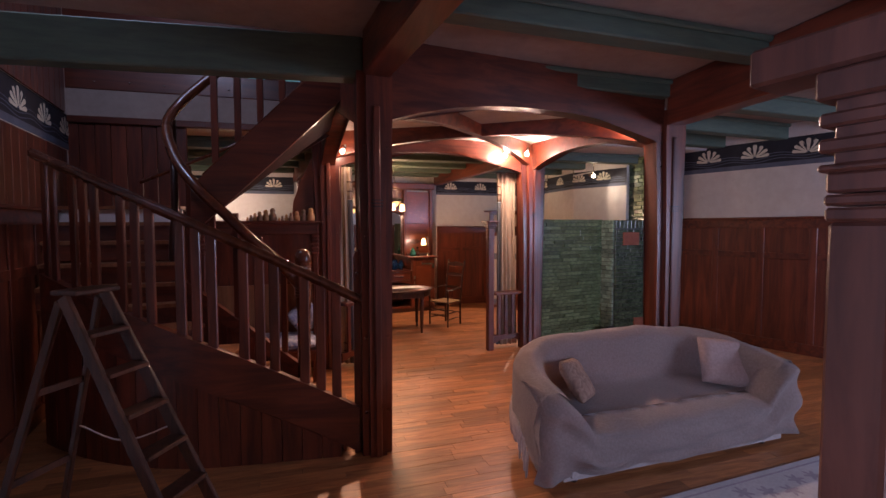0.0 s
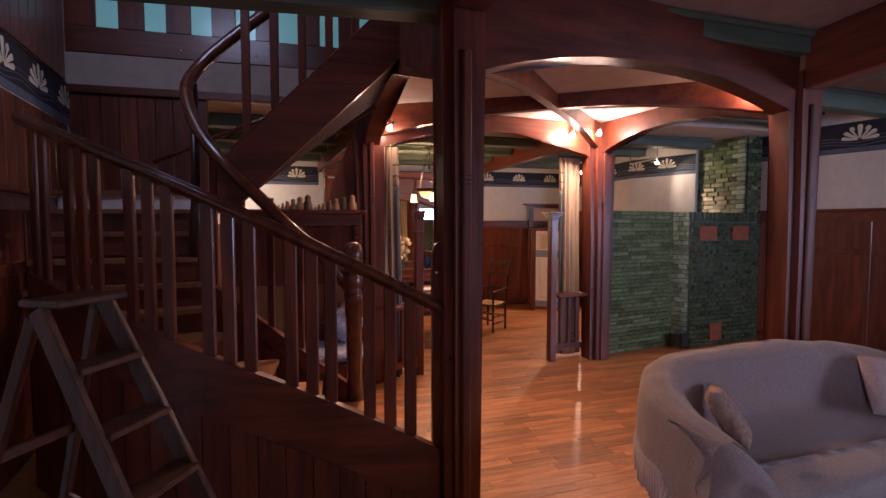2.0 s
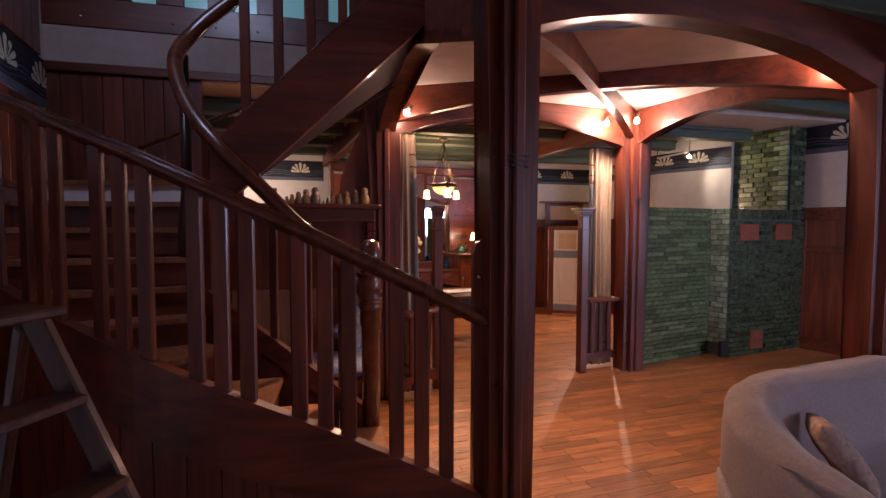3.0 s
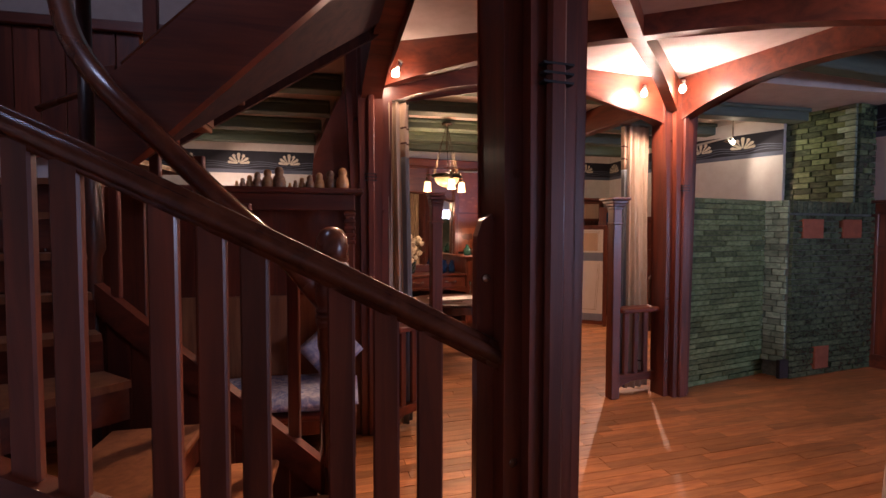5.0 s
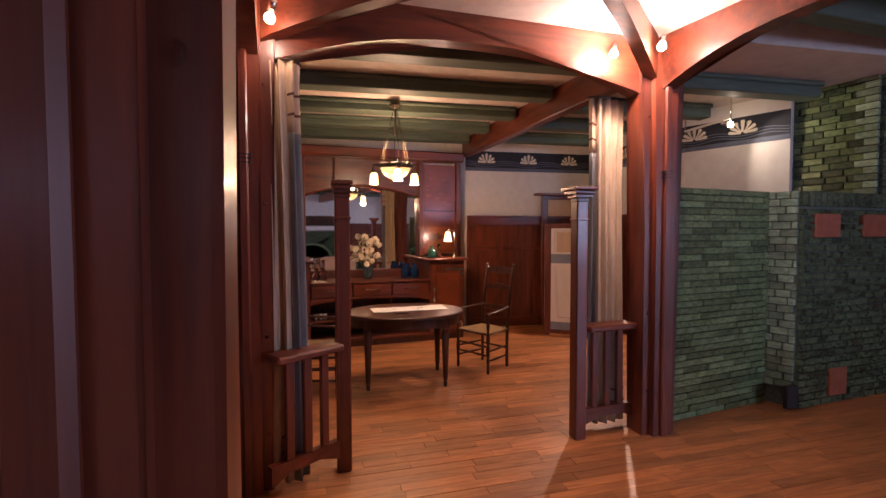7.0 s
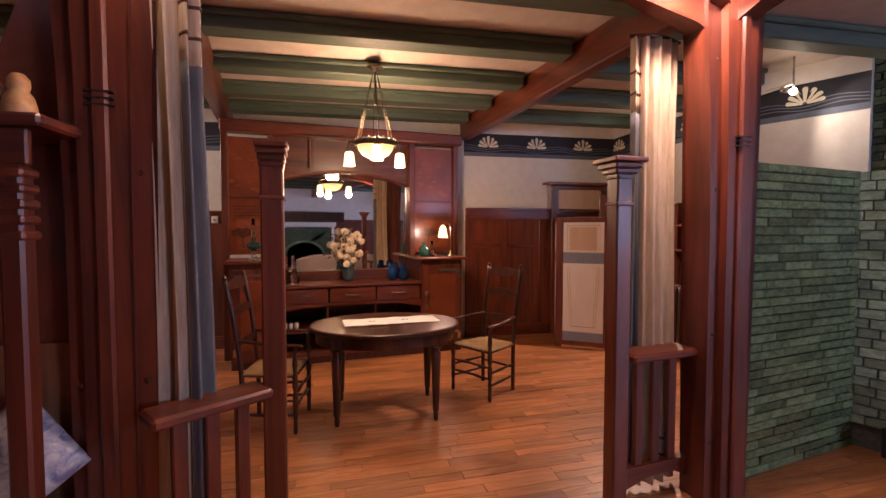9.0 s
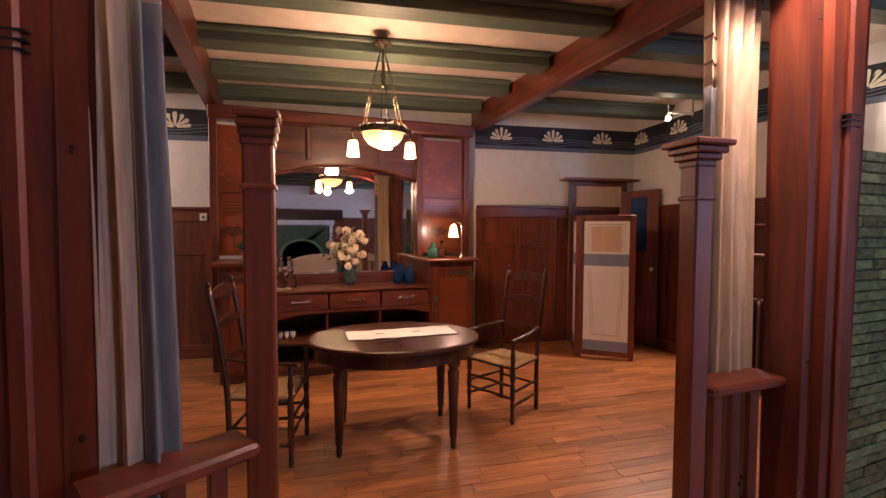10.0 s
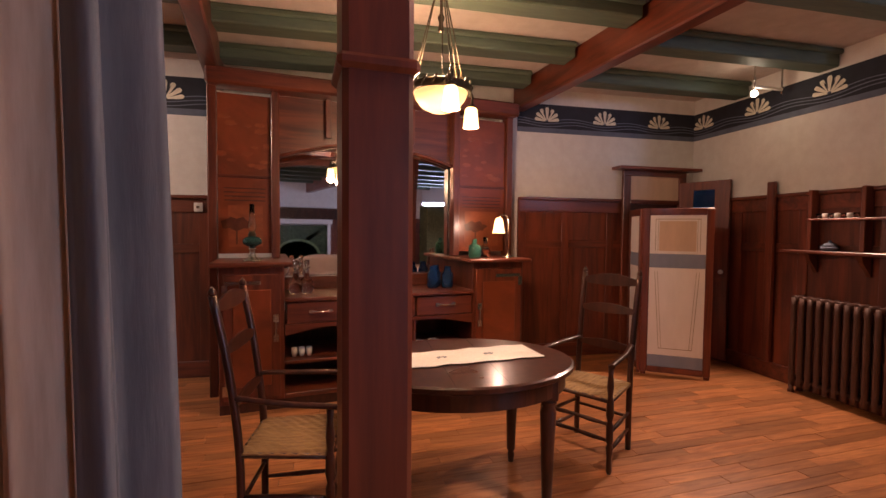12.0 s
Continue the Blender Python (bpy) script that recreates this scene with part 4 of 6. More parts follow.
def curtain(path, top, label, blue, folds, seed):
    """Gathered hanging curtain along a bent line, cream with a blue-grey border and braid stripes. blue: from and to, in parts of its width."""
    t = thing("curtain", label, "curtain", "curtains", at=(*path[0], 0))
    line = [p - Vector((*path[0], 0)) for p in smooth_path([(*p, 0) for p in path], 24)]
    mid = sum(line, Vector()) / len(line)

    def sheet(u0, u1, z0, z1, out=0.0, nz=26, nu=48, thick=0.004):
        bm = bmesh.new()
        grid = []
        for side in (0, 1):
            for j in range(nz + 1):
                z = z0 + (z1 - z0) * j / nz
                pinch = 0.80 + 0.20 * (abs(z - 1.9) / 1.9) ** 1.2
                row = []
                for i in range(nu + 1):
                    u = u0 + (u1 - u0) * i / nu
                    q = u * (len(line) - 1)
                    k = min(int(q), len(line) - 2)
                    p = line[k].lerp(line[k + 1], q - k)
                    d = (line[k + 1] - line[k]).normalized()
                    nrm = Vector((d.y, -d.x, 0))
                    ph = u * folds * 2 * math.pi
                    amp = 0.026 * math.sin(ph + 0.7 * math.sin(z * 0.9 + seed)) + 0.009 * math.sin(2.3 * ph + seed + 0.8 * z)
                    p = mid + (p - mid) * pinch + nrm * (amp + out - side * thick)
                    row.append(bm.verts.new((p.x + 0.01 * math.sin(1.5 * z + seed), p.y, z)))
                grid.append(row)
        h = nz + 1
        for s in (0, h):
            for j in range(nz):
                for i in range(nu):
                    f = bm.faces.new((grid[s + j][i], grid[s + j][i + 1], grid[s + j + 1][i + 1], grid[s + j + 1][i]))
                    f.smooth = True
        for j in range(nz):
            for i in (0, nu):
                bm.faces.new((grid[j][i], grid[j + 1][i], grid[h + j + 1][i], grid[h + j][i]))
        for i in range(nu):
            for j in (0, nz):
                bm.faces.new((grid[j][i], grid[j][i + 1], grid[h + j][i + 1], grid[h + j][i]))
        bmesh.ops.recalc_face_normals(bm, faces=bm.faces)
        return bm

    c, d = blue
    a, b = (0.0, c) if c > 0 else (d, 1.0)
    part("cream_cloth", sheet(a, b, 0.04, top), CURTAIN, t)
    part("border", sheet(c, d, 0.04, top - 0.42, nu=24), CURTBLUE, t, "blue-grey border")
    part("border_head", sheet(c, d, top - 0.42, top, nu=24, nz=6), CURTAIN, t)
    for z in (top - 0.32, top - 0.20):
        part("braid", sheet(c, d, z, z + 0.014, 0.005, 1, 30, 0.014), CURTSTRIPE, t)
    for z in (0.30, 0.20):
        part("braid", sheet(a + 0.3 * (b - a), b, z, z + 0.014, 0.005, 1, 30, 0.014), CURTSTRIPE, t)
    part("rod", tube([(p.x, p.y, top + 0.012) for p in line], 0.010, 8), IRON, t)
    return t


curtain([(-0.115, 4.815), (-0.05, 4.80), (0.01, 4.785), (0.055, 4.82), (0.068, 4.885)], 2.60, "cream linen curtain with a wide blue-grey border and brown braid", (0.52, 1.0), 3.5, 0.4)
curtain([(2.20, 5.22), (2.30, 5.19), (2.42, 5.20), (2.55, 5.25)], 2.62, "cream linen curtain with a narrow blue-grey border", (0.0, 0.22), 4.5, 1.7)

# ---------------------------------------------------------------- sideboard built in between the beams


SIDE = Matrix.Translation((2.01, 9.06, 0)) @ Matrix.Rotation(radians(8.5), 4, 'Z') @ Matrix.Translation((-2.06, -9.06, 0))


def sideboard():
    t = thing("sideboard", "large red wooden sideboard with an arched mirror, drawers and open shelves", "sideboard")
    y0, y1 = 8.42, 9.10
    t.matrix_world = SIDE

    def cabinet(x0, x1, hinge):
        part("cabinet_body", box(x0, y0 + 0.02, 0.08, x1, y1, 1.16, None, 0.006), WOOD_V, t)
        part("cabinet_top", box(x0 - 0.06, y0 - 0.05, 1.16, x1 + 0.06, y1, 1.195, None, 0.01), WOOD_X, t)
        d = part("cabinet_door", box(x0 + 0.03, y0 - 0.004, 0.12, x1 - 0.03, y0 + 0.018, 1.10, None, 0.005), WOOD_V, t)
        part("door_panel", box(x0 + 0.10, y0 - 0.012, 0.22, x1 - 0.10, y0 - 0.0045, 0.98, None, 0.004), MARQ, d)
        hx = x1 - 0.065 if hinge < 0 else x0 + 0.065
        bm = bar((hx, y0 - 0.02, 0.58), (hx, y0 - 0.02, 0.76), 0.012, 0.014, 0.003)
        add_box(bm, hx - 0.02, y0 - 0.014, 0.72, hx + 0.02, y0 - 0.005, 0.78)
        add_box(bm, hx - 0.02, y0 - 0.014, 0.56, hx + 0.02, y0 - 0.005, 0.62)
        part("handle", bm, METAL, d, "nickel pull handle")
        ox = x0 + 0.045 if hinge < 0 else x1 - 0.045
        for z in (0.24, 1.02):
            bm = box(min(ox, ox - hinge * 0.26), y0 - 0.010, z, max(ox, ox - hinge * 0.26), y0 - 0.0045, z + 0.03, None, 0.002)
            add_box(bm, ox - 0.02, y0 - 0.010, z - 0.08, ox + 0.02, y0 - 0.0045, z)
            part("hinge_strap", bm, METAL, d, "nickel strap hinge")

    cabinet(-0.72, -0.24, -1)
    cabinet(1.42, 1.96, 1)
    part("plinth", box(-0.72, y0 + 0.04, 0.0, 1.96, y1, 0.08, None, 0), DARKW, t)
    part("counter", box(-0.238, y0 - 0.03, 0.875, 1.418, y1, 0.905, None, 0.008), WOOD_X, t)
    part("drawer_rail", extrude_profile([(-0.235, 0.60), (0.05, 0.655), (0.59, 0.675), (1.13, 0.655), (1.415, 0.60), (1.415, 0.69), (-0.235, 0.69)], 0.04, pose(0, y0 + 0.02, 0)), WOOD_X, t)
    for i in range(3):
        x0 = -0.225 + 0.548 * i
        d = part("drawer", box(x0, y0 - 0.006, 0.695, x0 + 0.53, y0 + 0.4, 0.868, None, 0.006), WOOD_X, t)
        bm = tube([(x0 + 0.19, y0 - 0.03, 0.79), (x0 + 0.265, y0 - 0.038, 0.785), (x0 + 0.34, y0 - 0.03, 0.79)], 0.007, 8)
        for q in (0.19, 0.34):
            add_box(bm, x0 + q - 0.02, y0 - 0.03, 0.778, x0 + q + 0.02, y0 - 0.006, 0.802)
        part("handle", bm, METAL, d, "nickel bail handle")
    part("back_panel", box(-0.238, y1 - 0.02, 0.08, 1.418, y1, 0.69, None, 0), DARKW, t)
    part("shelf", box(-0.238, y0 + 0.03, 0.36, 1.418, y1 - 0.021, 0.385, None, 0.004), WOOD_X, t)
    part("shelf", box(-0.238, y0 + 0.03, 0.081, 1.418, y1 - 0.021, 0.12, None, 0.004), WOOD_X, t)
    for x in (0.30, 0.86):
        part("divider", box(x - 0.012, y0 + 0.03, 0.386, x + 0.012, y1 - 0.021, 0.66, None, 0.003), WOOD_V, t)
    # upper part: mirror under an arch, inlaid panels, posts
    n = 18
    x0, x1, zs, zc = -0.26, 1.41, 2.10, 2.25
    arcp = [(x0 + (x1 - x0) * k / n, zs + (zc - zs) * (1 - (2 * k / n - 1) ** 2)) for k in range(n + 1)]
    part("mirror", extrude_profile([(x0, 1.02)] + arcp + [(x1, 1.02)], 0.012, pose(0, 9.04, 0)), MIRROR, t, "silvered arched mirror")
    part("mirror_head", extrude_profile(arcp + [(x1, 2.66), (x0, 2.66)], 0.05, pose(0, 9.03, 0)), WOOD_X, t)
    part("mirror_arch", tube([(x, 8.94, z + 0.012) for x, z in arcp], 0.014, 8), WOOD_X, t)
    part("splash_board", box(x0, 8.93, 0.906, x1, 9.0, 1.02, None, 0.006), WOOD_X, t)
    for a, b in ((-0.76, -0.33), (1.48, 2.02)):
        part("inlaid_panel", box(a, 8.95, 1.24, b, 9.0, 2.62, None, 0), MARQ, t, "inlaid wooden panel with a leafy scene")
        for k in range(4):
            part("inlay_line", box(a + 0.05, 8.9475, 1.70 + 0.035 * k, b - 0.05, 8.9495, 1.708 + 0.035 * k, None, 0), DARKW, t, "dark inlaid line")
        part("inlay_ground", box(a + 0.08, 8.9465, 1.30, b - 0.07, 8.9495, 1.66, None, 0), INLAY, t, "pale inlaid meadow")
        c = (a + b) / 2
        leaf_rnd = random.Random(int(50 + 10 * a))
        clumps = [(c - 0.07, 1.50, 0.10, INLAYD)] + [(c + leaf_rnd.uniform(-0.2, 0.2), leaf_rnd.uniform(2.0, 2.5), leaf_rnd.uniform(0.02, 0.045), INLAY) for _ in range(16)]
        for q, (cx, cz, r, mat) in enumerate(clumps):
            crown = [(cx + r * (1.25 + 0.16 * math.sin(5 * g + cz * 9)) * math.cos(g), cz + r * (0.55 + 0.12 * math.sin(7 * g)) * math.sin(g)) for g in (2 * math.pi * w / 28 for w in range(28))]
            part("inlay_leaf", extrude_profile(crown, 0.003, pose(0, 8.945 - 0.0002 * q, 0)), mat, t)
        part("inlay_trunk", box(c - 0.075, 8.9445, 1.32, c - 0.062, 8.9465, 1.47, None, 0), INLAYD, t)
        part("panel_rail", box(a, 8.93, 1.90, b, 8.949, 1.925, None, 0.004), WOOD_X, t)
    for x in (-0.80, -0.295, 1.445, 2.06):
        part("upright", box(x - 0.035, 8.90, 1.196 if -0.5 < x < 2 else 0.0, x + 0.035, 9.02, 2.68, None, 0.008), WOOD_V, t)
    for x in (0.17, 0.98):
        part("head_stile", box(x - 0.025, 8.935, 2.30, x + 0.025, 8.954, 2.655, None, 0.004), WOOD_V, t)
    part("cornice", box(-0.84, 8.80, 2.66, 2.12, 9.02, 2.80, None, 0.02), WOOD_X, t)
    return t


sideboard()


def on_side(x, y, z):
    return tuple(SIDE @ Vector((x, y + 0.12, z)))


def cup(at, r, h, mat, name, label, cat, prof=None):
    prof = prof or [(r * 0.7, 0), (r, h * 0.5), (r, h), (r * 0.9, h), (r * 0.88, h * 0.5), (0, h * 0.1)]
    ob = solid(name, lathe(prof, None, 18), mat, label, cat)
    ob.matrix_world = Matrix.Translation(at)
    return ob


# things on the sideboard
def vase_of_flowers(at):
    t = thing("flower_vase", "glass vase with cream dried roses and leaves", "vase", at=at)
    part("vase", lathe([(0.045, 0), (0.06, 0.03), (0.075, 0.11), (0.065, 0.17), (0.08, 0.20), (0.075, 0.20), (0.06, 0.17), (0.07, 0.11), (0.05, 0.02), (0, 0.02)], None, 20), VASEG, t, "pale blue glass vase")
    rnd = random.Random(4)
    for i in range(24):
        g, r = rnd.uniform(0, 6.28), rnd.uniform(0.02, 0.22)
        x, y, z = r * math.cos(g), r * math.sin(g) * 0.7, 0.42 + rnd.uniform(-0.12, 0.22) - r * 0.4
        bm = bmesh.new()
        bmesh.ops.create_icosphere(bm, subdivisions=3, radius=rnd.uniform(0.034, 0.05))
        swirl = Vector((i * 3.1, i * 1.7, 0))
        for v in bm.verts:
            d = v.co.normalized()
            turn = math.atan2(d.y, d.x) + 4.0 * d.z
            v.co *= 1 + 0.16 * math.sin(5 * turn) * (1 - abs(d.z)) + 0.22 * noise.noise(d * 2.6 + swirl)
        bmesh.ops.transform(bm, matrix=Matrix.Translation((x, y, z)) @ Euler((rnd.uniform(0.4, 1.4), 0, rnd.uniform(0, 6.28))).to_matrix().to_4x4(), verts=bm.verts)
        part("rose", bm, ROSE, t)
        part("stem", tube([(0.01 * math.cos(g), 0.01 * math.sin(g), 0.03), (x * 0.5, y * 0.5, 0.22), (x, y, z)], 0.003, 5), LEAF, t)
    bm = bmesh.new()
    for i in range(60):
        g, r = rnd.uniform(0, 6.28), rnd.uniform(0.03, 0.24)
        m = Matrix.Translation((r * math.cos(g), r * math.sin(g) * 0.7, 0.40 + rnd.uniform(-0.14, 0.26) - r * 0.3)) @ Euler((rnd.uniform(0, 3), rnd.uniform(0, 3), g)).to_matrix().to_4x4()
        vs = [bm.verts.new(m @ Vector(p)) for p in ((-0.03, 0, 0), (0, 0.013, 0.004), (0.035, 0, 0), (0, -0.013, 0.004))]
        bm.faces.new(vs)
    part("leaves", bm, LEAF, t)
    return t


vase_of_flowers(on_side(0.58, 8.60, 0.905))
for x, y in ((1.12, 8.58), (1.26, 8.55), (1.20, 8.72)):
    cup(on_side(x, y, 0.905), 0.055, 0.2, GLASSB, "blue_bottle", "blue glass jar on the sideboard", "jar", [(0.05, 0), (0.055, 0.02), (0.055, 0.13), (0.035, 0.16), (0.03, 0.2), (0.036, 0.205), (0.026, 0.205), (0.024, 0.17), (0.048, 0.12), (0.045, 0.02), (0, 0.02)])
for x in (-0.14, -0.05):
    cup(on_side(x, 8.55, 0.905), 0.05, 0.26, GLASS, "decanter", "clear glass decanter on the sideboard", "decanter", [(0.05, 0), (0.06, 0.03), (0.055, 0.10), (0.02, 0.16), (0.018, 0.21), (0.03, 0.225), (0.012, 0.235), (0.025, 0.26), (0.02, 0.285), (0, 0.29)])
cup(on_side(1.50, 8.45, 1.195), 0.06, 0.15, GLASSG, "green_bottle", "green glass flask on the cabinet", "flask", [(0.055, 0), (0.06, 0.02), (0.06, 0.12), (0.025, 0.135), (0.022, 0.18), (0.018, 0.18), (0.018, 0.13), (0, 0.12)])
cup(on_side(1.60, 8.42, 1.195), 0.04, 0.2, GLASS, "carafe", "clear glass carafe on the cabinet", "carafe", [(0.04, 0), (0.048, 0.03), (0.04, 0.09), (0.018, 0.13), (0.022, 0.2), (0.018, 0.2), (0.014, 0.13), (0.036, 0.09), (0.03, 0.02), (0, 0.015)])
for x in (-0.16, -0.10, -0.04):
    cup(on_side(x, 8.46, 0.385), 0.026, 0.075, PORC, "salt_pot", "small white porcelain pot on the shelf", "pot")
for x in (0.42, 0.52, 0.95, 1.10):
    cup(on_side(x, 8.50, 0.385), 0.055, 0.04, PORC, "dish", "stacked white porcelain dish on the shelf", "dish")


def oil_lamp(at):
    t = thing("oil_lamp", "old oil lamp with a dark green glass font and glass chimney", "oil lamp", at=at)
    part("base", lathe([(0.075, 0), (0.07, 0.012), (0.03, 0.03), (0.02, 0.09), (0.035, 0.10), (0.02, 0.115)], None, 18), METAL, t, "ornate nickel foot")
    part("font", lathe([(0.02, 0.115), (0.07, 0.14), (0.075, 0.165), (0.06, 0.19), (0.03, 0.20)], None, 18), FONTG, t)
    part("burner", lathe([(0.028, 0.20), (0.032, 0.215), (0.022, 0.24)], None, 14), IRON, t)
    part("chimney", lathe([(0.022, 0.24), (0.034, 0.28), (0.022, 0.34), (0.018, 0.46), (0.016, 0.46), (0.02, 0.34), (0.031, 0.28), (0.02, 0.242)], None, 16), GLASS, t)
    return t


oil_lamp(on_side(-0.48, 8.45, 1.195))


def table_lamp(at):
    t = thing("table_lamp", "small brass table lamp with a lit hanging glass shade", "lamp", at=at)
    part("foot", lathe([(0.06, 0), (0.055, 0.012), (0.02, 0.025), (0.012, 0.05)], None, 18), METAL, t)
    part("stem", tube([(0, 0, 0.04), (0, 0, 0.36), (-0.02, 0, 0.41), (-0.08, 0, 0.42), (-0.1, 0, 0.39)], 0.007, 8), METAL, t)
    part("shade", lathe([(0.02, 0.39), (0.04, 0.36), (0.05, 0.29), (0.062, 0.24), (0.058, 0.24), (0.046, 0.29), (0.036, 0.355), (0.016, 0.386)], pose(-0.1, 0, 0), 20), SHADE, t, "lit frosted glass shade")
    return t


table_lamp(on_side(1.84, 8.40, 1.195))

# ---------------------------------------------------------------- dining table and chairs


def dining_table(at):
    t = thing("dining_table", "oval dark polished wooden dining table on tapered turned legs", "table", at=at, turn=-2)
    k = 48
    ring = lambda a, b: [(a * math.cos(2 * math.pi * i / k), b * math.sin(2 * math.pi * i / k)) for i in range(k)]
    prof = [(0.615, 0.465, 0.715), (0.625, 0.475, 0.722), (0.625, 0.475, 0.742), (0.612, 0.462, 0.75)]
    bm = bmesh.new()
    rs = [[bm.verts.new((x, y, z)) for x, y in ring(a, b)] for a, b, z in prof]
    bm.faces.new(rs[0][::-1]), bm.faces.new(rs[-1])
    for p, q in zip(rs, rs[1:]):
        for i in range(k):
            bm.faces.new((p[i], p[(i + 1) % k], q[(i + 1) % k], q[i]))
    top = part("tabletop", bm, DARKW, t)
    for x in (-0.13, 0.13):
        part("leaf_joint", box(x - 0.0015, -0.45, 0.749, x + 0.0015, 0.45, 0.7506, None, 0), BLACK, t)
    bm = bmesh.new()
    inner, outer = ring(0.555, 0.405), ring(0.58, 0.43)
    loops = [[bm.verts.new((*p, z)) for p in edge] for edge, z in ((outer, 0.62), (outer, 0.715), (inner, 0.715), (inner, 0.62))]
    for p, q in zip(loops, loops[1:] + loops[:1]):
        for i in range(k):
            bm.faces.new((p[i], p[(i + 1) % k], q[(i + 1) % k], q[i]))
    bmesh.ops.recalc_face_normals(bm, faces=bm.faces)
    part("apron", bm, DARKW, t)
    for sx, sy in ((-1, -1), (1, -1), (1, 1), (-1, 1)):
        part("corner_block", box(sx * 0.39 - 0.04, sy * 0.275 - 0.04, 0.60, sx * 0.39 + 0.04, sy * 0.275 + 0.04, 0.714, None, 0.006), DARKW, t)
        part("leg", lathe([(0.018, 0), (0.022, 0.05), (0.016, 0.065), (0.026, 0.08), (0.036, 0.40), (0.042, 0.54), (0.03, 0.57), (0.043, 0.585), (0.043, 0.60)], pose(sx * 0.39, sy * 0.275, 0), 18), DARKW, t)
    return t


dining_table((0.92, 6.69, 0))
# runner on the table, a little rumpled
bm = bmesh.new()
bmesh.ops.create_grid(bm, x_segments=30, y_segments=10, size=0.5)
for v in bm.verts:
    x, y = v.co.x, v.co.y
    v.co = Vector((x * 0.80, y * 0.27 + 0.008 * math.sin(x * 24), 0.002 + 0.003 * (1 + noise.noise(Vector((x * 9, y * 5, 0))))))
ext = bmesh.ops.extrude_face_region(bm, geom=list(bm.faces))
bmesh.ops.translate(bm, vec=(0, 0, 0.003), verts=[g for g in ext["geom"] if isinstance(g, bmesh.types.BMVert)])
bmesh.ops.recalc_face_normals(bm, faces=bm.faces)
q = solid("table_runner", bm, LINEN, "rumpled white linen runner on the dining table", "runner")
q.matrix_world = pose(0.97, 6.72, 0.7505, 0, 0, 6)
bm = bmesh.new()
for x in (-0.16, 0.12):
    for k in range(5):
        add_box(bm, x - 0.03 + 0.012 * k, -0.02 + 0.008 * (k % 3), 0.0095, x - 0.022 + 0.012 * k, 0.01 + 0.008 * (k % 2), 0.0105)
part("embroidery", bm, SLATE, q, "small grey embroidered sprigs")


